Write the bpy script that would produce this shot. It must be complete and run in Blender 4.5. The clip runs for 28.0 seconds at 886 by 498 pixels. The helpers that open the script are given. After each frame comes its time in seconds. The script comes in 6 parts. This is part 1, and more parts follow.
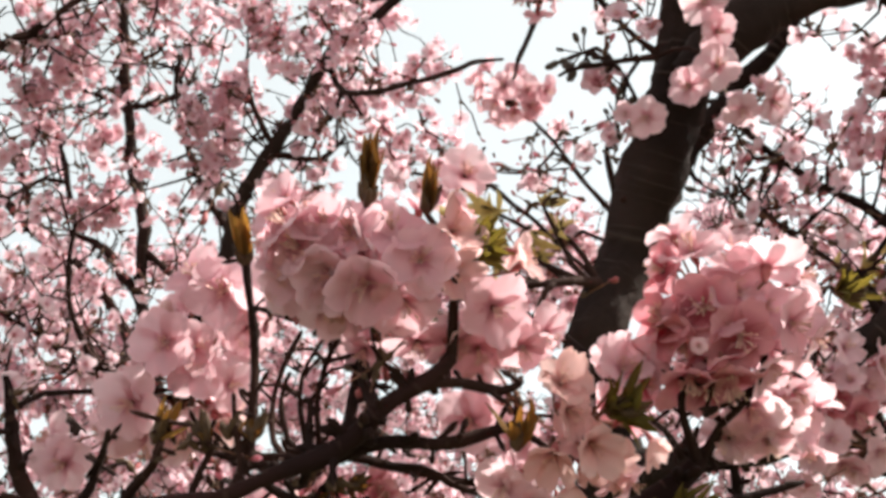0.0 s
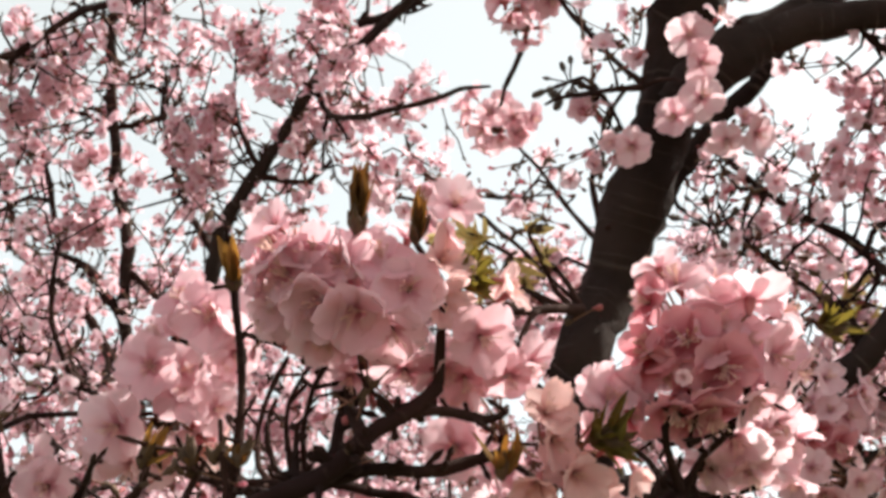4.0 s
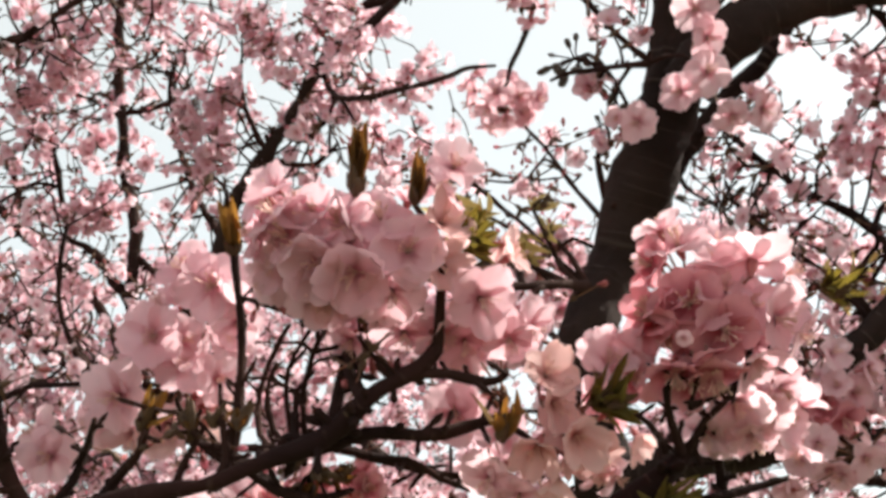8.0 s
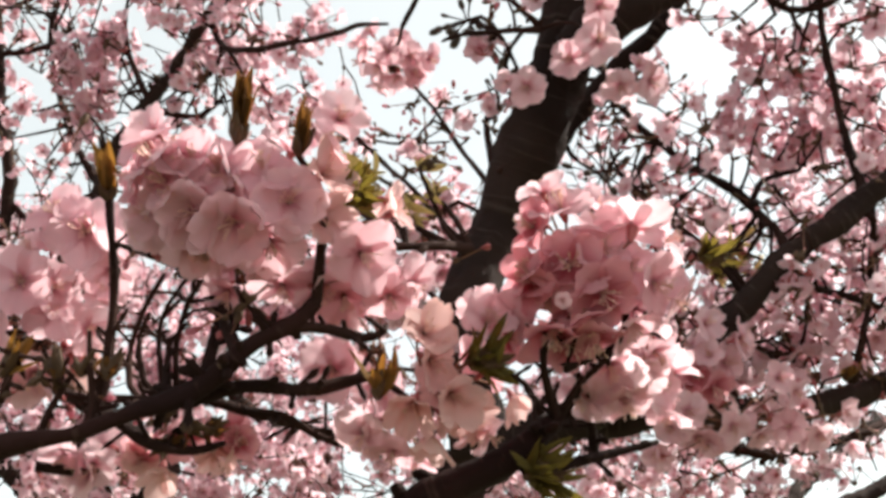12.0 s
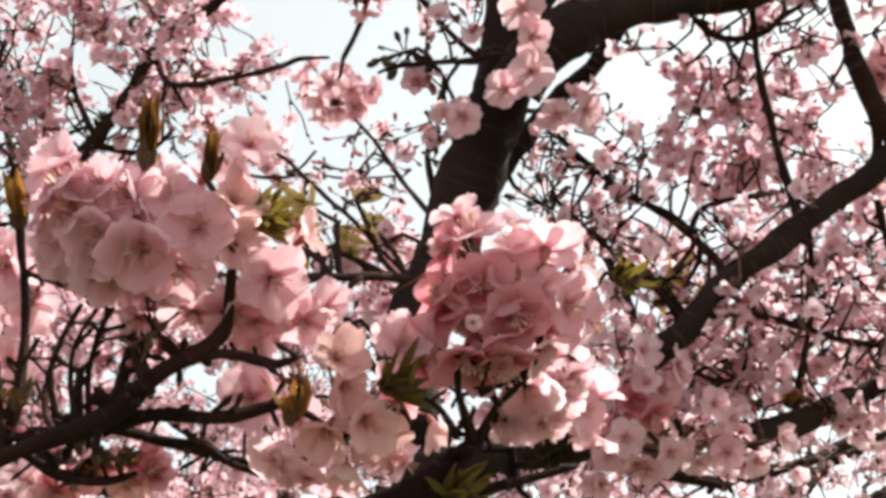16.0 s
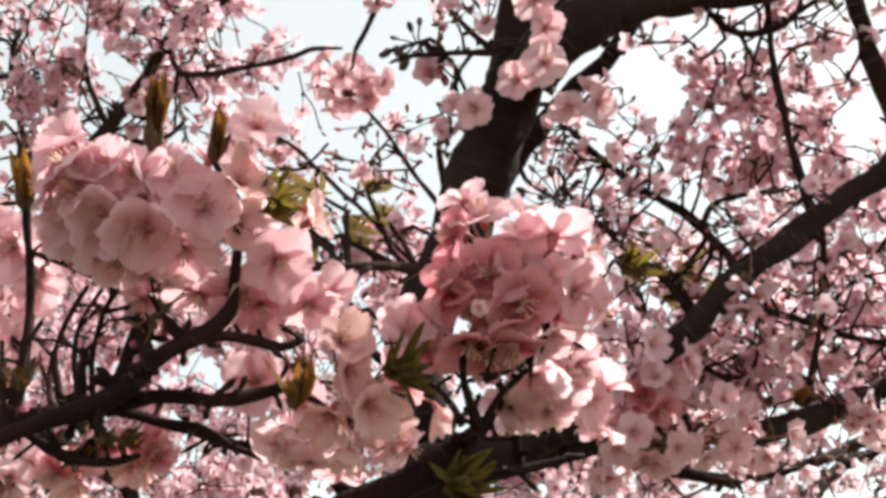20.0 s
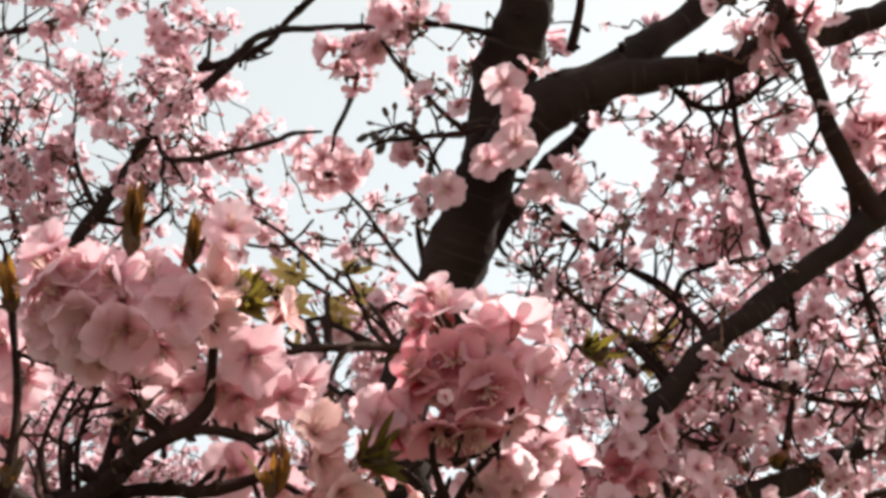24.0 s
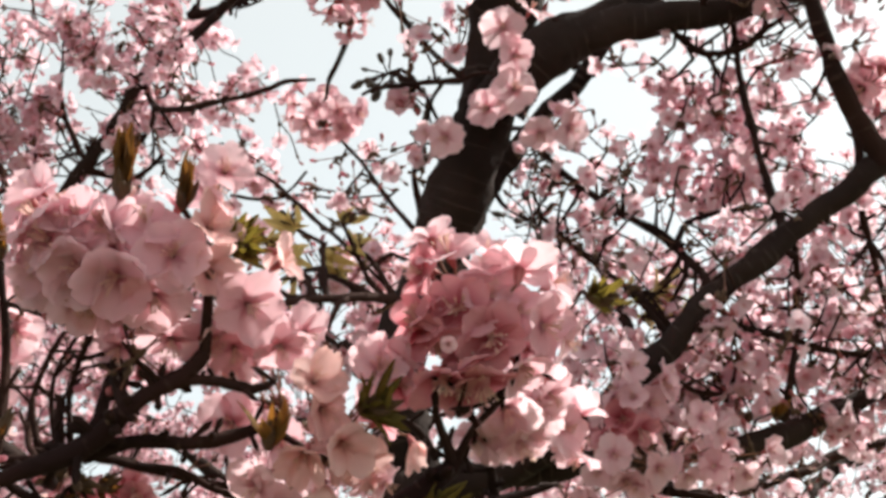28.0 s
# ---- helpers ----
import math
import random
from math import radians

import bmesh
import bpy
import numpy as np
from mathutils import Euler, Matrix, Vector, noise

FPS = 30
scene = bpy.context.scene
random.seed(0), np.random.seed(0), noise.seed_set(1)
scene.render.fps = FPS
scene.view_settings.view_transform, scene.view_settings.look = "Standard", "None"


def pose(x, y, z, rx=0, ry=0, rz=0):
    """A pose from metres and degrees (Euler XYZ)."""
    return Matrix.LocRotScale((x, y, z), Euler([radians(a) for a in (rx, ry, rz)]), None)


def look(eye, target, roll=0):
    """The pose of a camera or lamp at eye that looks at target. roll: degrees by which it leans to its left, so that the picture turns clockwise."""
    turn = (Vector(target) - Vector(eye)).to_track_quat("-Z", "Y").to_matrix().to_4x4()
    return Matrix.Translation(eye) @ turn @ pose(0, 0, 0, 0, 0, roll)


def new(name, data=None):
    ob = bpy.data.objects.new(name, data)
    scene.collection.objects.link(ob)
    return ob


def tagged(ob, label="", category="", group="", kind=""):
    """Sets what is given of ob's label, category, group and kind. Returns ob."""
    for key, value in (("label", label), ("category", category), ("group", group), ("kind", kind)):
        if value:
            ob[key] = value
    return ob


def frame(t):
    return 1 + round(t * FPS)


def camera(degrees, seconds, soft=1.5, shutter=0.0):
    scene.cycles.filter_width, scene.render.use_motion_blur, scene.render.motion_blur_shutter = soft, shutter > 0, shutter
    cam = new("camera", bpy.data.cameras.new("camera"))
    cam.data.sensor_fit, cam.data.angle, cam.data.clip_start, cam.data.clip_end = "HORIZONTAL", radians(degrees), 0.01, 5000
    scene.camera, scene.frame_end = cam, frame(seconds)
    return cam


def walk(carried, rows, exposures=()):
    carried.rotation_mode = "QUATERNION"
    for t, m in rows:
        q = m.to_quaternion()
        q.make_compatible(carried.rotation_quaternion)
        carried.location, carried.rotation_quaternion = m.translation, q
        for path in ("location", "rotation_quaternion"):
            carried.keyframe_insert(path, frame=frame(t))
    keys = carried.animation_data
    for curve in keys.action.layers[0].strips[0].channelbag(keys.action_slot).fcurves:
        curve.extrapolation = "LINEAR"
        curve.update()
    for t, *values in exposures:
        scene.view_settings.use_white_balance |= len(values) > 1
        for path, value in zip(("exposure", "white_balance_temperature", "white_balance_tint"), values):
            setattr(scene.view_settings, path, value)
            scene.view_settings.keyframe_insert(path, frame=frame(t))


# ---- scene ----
cam = camera(40.0, 28.0, soft=3.6)
walk(cam, [
    (0, pose(-0.0020, -0.0025, 1.5633, 111.33, 1.36, 0.92)),
    (0.5, pose(-0.0087, -0.0048, 1.5715, 110.99, 1.23, 0.20)),
    (1, pose(-0.0038, -0.0009, 1.5624, 110.58, 0.88, 0.01)),
    (1.5, pose(-0.0190, -0.0069, 1.5672, 111.37, 0.67, -0.28)),
    (2, pose(-0.0192, -0.0039, 1.5656, 111.61, 0.78, -0.04)),
    (2.5, pose(-0.0163, -0.0116, 1.5725, 112.23, 1.75, -0.47)),
    (3, pose(-0.0054, -0.0038, 1.5703, 112.80, 1.52, -0.49)),
    (3.5, pose(-0.0066, -0.0106, 1.5682, 112.55, 1.23, -0.37)),
    (5.5, pose(0.0049, 0.0013, 1.5571, 112.10, 0.69, 0.49)),
    (6, pose(0.0053, -0.0006, 1.5592, 112.42, 0.63, 0.57)),
    (6.5, pose(0.0066, 0.0007, 1.5595, 112.59, 0.22, 0.79)),
    (7, pose(-0.0074, -0.0035, 1.5450, 112.99, 0.42, 0.03)),
    (7.5, pose(0.0106, 0.0043, 1.5617, 112.10, 0.64, 1.07)),
    (8, pose(0.0006, 0.0002, 1.5502, 112.20, 0.82, 0.38)),
    (8.5, pose(0.0254, 0.0049, 1.5606, 112.53, 0.93, 1.65)),
    (9, pose(0.0196, 0.0038, 1.5484, 111.87, 0.95, 0.39)),
    (9.5, pose(0.0325, 0.0073, 1.5632, 111.21, 1.23, -1.46)),
    (10, pose(0.0142, 0.0043, 1.5496, 111.49, 1.44, -4.02)),
    (10.5, pose(0.0161, 0.0034, 1.5630, 110.58, 1.31, -4.92)),
    (11, pose(0.0119, 0.0041, 1.5466, 111.42, 1.49, -5.54)),
    (11.5, pose(0.0099, -0.0036, 1.5639, 110.50, 1.05, -5.44)),
    (12, pose(0.0026, 0.0079, 1.5481, 110.50, 0.66, -5.44)),
    (12.5, pose(0.0093, 0.0054, 1.5617, 110.20, 0.67, -4.68)),
    (14.5, pose(0.0083, 0.0067, 1.5546, 111.30, 0.73, -4.26)),
    (15, pose(0.0073, 0.0145, 1.5414, 111.19, 0.93, -4.87)),
    (15.5, pose(0.0163, 0.0083, 1.5540, 111.68, 1.49, -5.83)),
    (16, pose(0.0329, 0.0090, 1.5410, 112.36, 1.76, -6.25)),
    (16.5, pose(0.0385, 0.0087, 1.5497, 111.01, 2.08, -5.97)),
    (17, pose(0.0381, 0.0083, 1.5457, 111.66, 1.66, -5.84)),
    (17.5, pose(0.0216, 0.0103, 1.5449, 111.28, 1.20, -6.83)),
    (18, pose(0.0296, 0.0195, 1.5343, 111.96, 1.32, -6.02)),
    (18.5, pose(0.0367, 0.0172, 1.5429, 111.43, 1.70, -5.84)),
    (19, pose(0.0503, 0.0165, 1.5388, 111.98, 1.34, -5.55)),
    (19.5, pose(0.0441, 0.0068, 1.5433, 113.19, 1.84, -5.48)),
    (20, pose(0.0368, 0.0153, 1.5356, 112.39, 0.81, -5.94)),
    (20.5, pose(0.0231, 0.0064, 1.5478, 112.99, 0.88, -5.78)),
    (21, pose(0.0059, 0.0049, 1.5438, 113.62, 0.30, -6.43)),
    (21.5, pose(-0.0194, -0.0025, 1.5615, 113.15, 0.46, -6.82)),
    (23.5, pose(0.0200, -0.0176, 1.5552, 113.84, 2.01, -6.16)),
    (24, pose(0.0488, -0.0193, 1.5390, 115.13, 2.32, -5.44)),
    (24.5, pose(0.0573, -0.0147, 1.5544, 113.69, 3.00, -4.87)),
    (25, pose(0.0593, -0.0132, 1.5428, 114.54, 2.21, -5.24)),
    (25.5, pose(0.0466, -0.0059, 1.5464, 113.05, 2.30, -5.74)),
    (26, pose(0.0473, -0.0026, 1.5444, 113.50, 2.17, -5.95)),
    (26.5, pose(0.0481, -0.0003, 1.5408, 113.10, 2.65, -5.59)),
    (27, pose(0.0430, -0.0113, 1.5437, 113.07, 3.30, -5.33)),
    (27.5, pose(0.0434, -0.0062, 1.5450, 113.38, 2.95, -5.70)),
    (28, pose(0.0458, 0.0016, 1.5418, 113.08, 2.74, -5.69)),
], exposures=[(0, 0.93, 6700, 2), (9, 0.90, 6700, 2), (19, 0.88, 6700, 2), (24, 0.79, 6700, 3), (28, 0.80, 6700, 2)])

# ---- daylight: hazy spring sky, sun high behind the boughs ----
SUN_ELEVATION, SUN_AZIMUTH = radians(46), radians(74)  # azimuth from +y towards +x
world = bpy.data.worlds.new("sky")
scene.world = world
world.use_nodes = True
wn = world.node_tree.nodes
sky = wn.new("ShaderNodeTexSky")
sky.sky_type, sky.sun_disc = "NISHITA", False
sky.sun_elevation, sky.sun_rotation = SUN_ELEVATION, SUN_AZIMUTH
sky.air_density, sky.dust_density, sky.ozone_density = 0.7, 3.0, 0.6
haze = wn.new("ShaderNodeMix")  # thin white haze over the whole sky
haze.data_type, haze.blend_type = "RGBA", "ADD"
haze.inputs[0].default_value = 1.0
haze.inputs[7].default_value = (4.9, 4.7, 4.2, 1)
world.node_tree.links.new(sky.outputs[0], haze.inputs[6])
world.node_tree.links.new(haze.outputs[2], wn["Background"].inputs[0])
wn["Background"].inputs[1].default_value = 0.077
sun_to = Vector((math.sin(SUN_AZIMUTH) * math.cos(SUN_ELEVATION), math.cos(SUN_AZIMUTH) * math.cos(SUN_ELEVATION), math.sin(SUN_ELEVATION)))
sun = new("sun", bpy.data.lights.new("sun", "SUN"))
sun.data.energy, sun.data.angle, sun.data.color = 4.6, radians(0.53), (1.0, 0.97, 0.93)
sun.matrix_world = look(sun_to * 60, (0, 0, 0))

# ---- materials ----


def material(name):
    m = bpy.data.materials.new(name)
    m.use_nodes = True
    n = m.node_tree.nodes
    n.clear()
    out = n.new("ShaderNodeOutputMaterial")
    return m, n, m.node_tree.links, out


def ramp(n, stops):
    r = n.new("ShaderNodeValToRGB")
    while len(r.color_ramp.elements) < len(stops):
        r.color_ramp.elements.new(0.5)
    for e, (p, c) in zip(r.color_ramp.elements, stops):
        e.position, e.color = p, (*c, 1)
    return r


def thin_leaf(name, base, tip, dark, glow, rand, rough=0.55, vary=0.35, veins=60.0, reach=0.28):
    """A thin petal or leaf that lets light through: base to tip colour along its length, fine veins, a random cast for each one."""
    m, n, l, out = material(name)
    uv = n.new("ShaderNodeUVMap")
    sep = n.new("ShaderNodeSeparateXYZ")
    l.new(uv.outputs[0], sep.inputs[0])
    r = ramp(n, [(0.0, base), (reach * 0.22, base), (reach, tip), (1.0, tip)])
    l.new(sep.outputs[1], r.inputs[0])
    # veins run along the petal
    vein = n.new("ShaderNodeTexWave")
    vein.inputs["Scale"].default_value = veins / 6
    vein.inputs["Distortion"].default_value = 2.5
    l.new(uv.outputs[0], vein.inputs[0])
    geo = n.new("ShaderNodeTexCoord")
    blot = n.new("ShaderNodeTexNoise")
    blot.inputs["Scale"].default_value = 90
    l.new(geo.outputs["Object"], blot.inputs[0])
    src = n.new("ShaderNodeObjectInfo") if rand == "object" else n.new("ShaderNodeNewGeometry")
    val = src.outputs["Random"] if rand == "object" else src.outputs["Random Per Island"]
    cast = ramp(n, [(0.0, dark), (0.45, (1, 1, 1)), (1.0, (1, 0.97, 0.97))])
    l.new(val, cast.inputs[0])
    mul = n.new("ShaderNodeMix")
    mul.data_type, mul.blend_type = "RGBA", "MULTIPLY"
    mul.inputs[0].default_value = vary * 2
    l.new(r.outputs[0], mul.inputs[6])
    l.new(cast.outputs[0], mul.inputs[7])
    vm = n.new("ShaderNodeMix")
    vm.data_type, vm.blend_type = "RGBA", "MULTIPLY"
    vm.inputs[0].default_value = 0.16
    l.new(mul.outputs[2], vm.inputs[6])
    mixed = n.new("ShaderNodeMath")
    mixed.operation = "MULTIPLY_ADD"
    l.new(vein.outputs["Fac"], mixed.inputs[0])
    mixed.inputs[1].default_value = 0.5
    l.new(blot.outputs["Fac"], mixed.inputs[2])
    l.new(mixed.outputs[0], vm.inputs[7])
    col = vm.outputs[2]
    sat = n.new("ShaderNodeMix")
    sat.data_type, sat.blend_type = "RGBA", "MULTIPLY"
    sat.inputs[0].default_value = 1
    l.new(col, sat.inputs[6])
    sat.inputs[7].default_value = (*glow, 1)
    dif = n.new("ShaderNodeBsdfPrincipled")
    dif.inputs["Roughness"].default_value = rough
    dif.inputs["Specular IOR Level"].default_value = 0.25
    l.new(col, dif.inputs["Base Color"])
    tr = n.new("ShaderNodeBsdfTranslucent")
    l.new(sat.outputs[2], tr.inputs[0])
    mix = n.new("ShaderNodeMixShader")
    mix.inputs[0].default_value = 0.56
    l.new(dif.outputs[0], mix.inputs[1])
    l.new(tr.outputs[0], mix.inputs[2])
    bump = n.new("ShaderNodeBump")
    bump.inputs["Strength"].default_value, bump.inputs["Distance"].default_value = 0.25, 0.001
    l.new(vein.outputs["Fac"], bump.inputs["Height"])
    l.new(bump.outputs[0], dif.inputs["Normal"])
    l.new(mix.outputs[0], out.inputs[0])
    return m


def solid(name, c1, c2, scale, rough=0.7, bump=0.3, stretch=(1, 1, 1)):
    """Plain surface with two scales of noise between two colours."""
    m, n, l, out = material(name)
    co = n.new("ShaderNodeTexCoord")
    mp = n.new("ShaderNodeMapping")
    mp.inputs["Scale"].default_value = stretch
    l.new(co.outputs["Object"], mp.inputs[0])
    a, b = n.new("ShaderNodeTexNoise"), n.new("ShaderNodeTexNoise")
    a.inputs["Scale"].default_value, b.inputs["Scale"].default_value = scale, scale * 7
    a.inputs["Detail"].default_value, b.inputs["Detail"].default_value = 4, 6
    l.new(mp.outputs[0], a.inputs[0])
    l.new(mp.outputs[0], b.inputs[0])
    mx = n.new("ShaderNodeMath")
    mx.operation = "MULTIPLY_ADD"
    l.new(b.outputs["Fac"], mx.inputs[0])
    mx.inputs[1].default_value = 0.6
    l.new(a.outputs["Fac"], mx.inputs[2])
    r = ramp(n, [(0.5, c1), (1.05, c2)])
    l.new(mx.outputs[0], r.inputs[0])
    p = n.new("ShaderNodeBsdfPrincipled")
    p.inputs["Roughness"].default_value = rough
    l.new(r.outputs[0], p.inputs["Base Color"])
    bp = n.new("ShaderNodeBump")
    bp.inputs["Strength"].default_value, bp.inputs["Distance"].default_value = bump, 0.004
    l.new(mx.outputs[0], bp.inputs["Height"])
    l.new(bp.outputs[0], p.inputs["Normal"])
    l.new(p.outputs[0], out.inputs[0])
    return m


def bark_material(name, c1, c2, lent):
    """Cherry bark: grey-brown, with paler lenticel bands across the limb (V of the UV map runs along it, in metres)."""
    m, n, l, out = material(name)
    uv = n.new("ShaderNodeUVMap")
    mp = n.new("ShaderNodeMapping")
    mp.inputs["Scale"].default_value = (1.5, 170, 1)
    l.new(uv.outputs[0], mp.inputs[0])
    band = n.new("ShaderNodeTexNoise")
    band.inputs["Scale"].default_value, band.inputs["Detail"].default_value = 1.0, 3
    l.new(mp.outputs[0], band.inputs[0])
    co = n.new("ShaderNodeTexCoord")
    big, fine = n.new("ShaderNodeTexNoise"), n.new("ShaderNodeTexNoise")
    big.inputs["Scale"].default_value, fine.inputs["Scale"].default_value = 14, 160
    fine.inputs["Detail"].default_value = 8
    l.new(co.outputs["Object"], big.inputs[0])
    l.new(co.outputs["Object"], fine.inputs[0])
    r = ramp(n, [(0.35, c1), (0.7, c2)])
    l.new(big.outputs["Fac"], r.inputs[0])
    lr = ramp(n, [(0.60, (0, 0, 0)), (0.68, (1, 1, 1))])
    l.new(band.outputs["Fac"], lr.inputs[0])
    mx = n.new("ShaderNodeMix")
    mx.data_type = "RGBA"
    l.new(lr.outputs[0], mx.inputs[0])
    l.new(r.outputs[0], mx.inputs[6])
    mx.inputs[7].default_value = (*lent, 1)
    p = n.new("ShaderNodeBsdfPrincipled")
    p.inputs["Roughness"].default_value, p.inputs["Specular IOR Level"].default_value = 0.88, 0.15
    l.new(mx.outputs[2], p.inputs["Base Color"])
    h = n.new("ShaderNodeMath")
    h.operation = "MULTIPLY_ADD"
    l.new(lr.outputs[0], h.inputs[0])
    h.inputs[1].default_value = 0.5
    l.new(fine.outputs["Fac"], h.inputs[2])
    bp = n.new("ShaderNodeBump")
    bp.inputs["Strength"].default_value, bp.inputs["Distance"].default_value = 0.6, 0.003
    l.new(h.outputs[0], bp.inputs["Height"])
    l.new(bp.outputs[0], p.inputs["Normal"])
    l.new(p.outputs[0], out.inputs[0])
    return m


PINK_BASE, PINK_TIP = (0.66, 0.28, 0.34), (0.86, 0.56, 0.62)
petal_near = thin_leaf("petal_near", PINK_BASE, PINK_TIP, (0.95, 0.78, 0.82), (1.03, 1.12, 1.10), "object")
# deep rose also holds the red that shade and filtered light give inner petals
petal_rose_shade = thin_leaf("petal_rose_shade", (0.56, 0.13, 0.18), (0.82, 0.41, 0.47), (0.95, 0.72, 0.75), (1.04, 1.08, 1.05), "object", reach=0.7)
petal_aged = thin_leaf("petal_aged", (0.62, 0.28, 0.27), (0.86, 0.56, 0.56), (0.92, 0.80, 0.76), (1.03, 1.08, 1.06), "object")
petal_mid = thin_leaf("petal_mid", (0.73, 0.31, 0.38), (0.88, 0.59, 0.66), (0.92, 0.74, 0.79), (1.03, 1.15, 1.13), "object", vary=0.4)
petal_far = thin_leaf("petal_far", (0.73, 0.31, 0.38), (0.88, 0.61, 0.68), (0.92, 0.72, 0.77), (1.03, 1.15, 1.13), "island", vary=0.4)
leaf_green = thin_leaf("young_leaf_green", (0.095, 0.058, 0.018), (0.17, 0.13, 0.042), (0.6, 0.45, 0.25), (1.0, 0.95, 0.5), "object", veins=90)
leaf_brown = thin_leaf("young_leaf_brown", (0.10, 0.045, 0.02), (0.19, 0.095, 0.035), (0.7, 0.55, 0.5), (0.9, 0.75, 0.5), "object", veins=90)
bud_dark = solid("leaf_bud_dark", (0.03, 0.018, 0.014), (0.075, 0.045, 0.03), 160, 0.7, 0.3)
# pale gold colour stands in for sunlight shining through the leaves
leaf_backlit_gold = thin_leaf("young_leaf_backlit_gold", (0.45, 0.32, 0.12), (0.68, 0.54, 0.26), (0.85, 0.75, 0.6), (1.15, 1.1, 0.85), "object", veins=90)
leaf_bronze = thin_leaf("young_leaf_bronze", (0.16, 0.07, 0.03), (0.30, 0.17, 0.06), (0.8, 0.6, 0.5), (1.0, 0.8, 0.45), "object", veins=90)
calyx = solid("calyx_red", (0.24, 0.035, 0.045), (0.38, 0.09, 0.09), 120, 0.6, 0.1)
pedicel = solid("pedicel_green_red", (0.13, 0.035, 0.025), (0.24, 0.10, 0.05), 120, 0.6, 0.1)
stamen = solid("stamen_pink_yellow", (0.75, 0.36, 0.38), (0.88, 0.66, 0.52), 300, 0.6, 0.0)
scale_brown = solid("bud_scale_brown", (0.05, 0.025, 0.015), (0.12, 0.06, 0.03), 200, 0.8, 0.3)
bark = bark_material("bark_grey_brown", (0.017, 0.009, 0.008), (0.037, 0.021, 0.018), (0.056, 0.037, 0.031))
bark_twig = bark_material("bark_twig_dark", (0.016, 0.0065, 0.006), (0.040, 0.016, 0.012), (0.056, 0.028, 0.022))
bark_bough = bark_material("bark_red_brown", (0.017, 0.0062, 0.006), (0.038, 0.014, 0.012), (0.052, 0.025, 0.021))
grass = solid("grass_ground", (0.04, 0.05, 0.02), (0.11, 0.10, 0.05), 3.0, 0.95, 0.6)

# ---- ground: one sheet to the horizon ----
gm = bpy.data.meshes.new("ground")
bm = bmesh.new()
rings = [0.0, 2, 4, 8, 16, 40, 120, 400, 1500, 4000]
prev = [bm.verts.new((0, 0, 0))]
for ri in rings[1:]:
    cur = []
    for k in range(48):
        a = k * math.tau / 48
        px, py = ri * math.cos(a), ri * math.sin(a)
        cur.append(bm.verts.new((px, py, 0.04 * noise.noise((px * 0.3, py * 0.3, 0)) if ri < 30 else 0)))
    for k in range(48):
        if len(prev) == 1:
            bm.faces.new((prev[0], cur[k], cur[(k + 1) % 48]))
        else:
            bm.faces.new((prev[k], cur[k], cur[(k + 1) % 48], prev[(k + 1) % 48]))
    prev = cur
bm.to_mesh(gm)
bm.free()
gm.materials.append(grass)
tagged(new("ground", gm), "short dry spring grass on level ground under the trees", "ground", kind="structure")

# ---- mesh tools ----


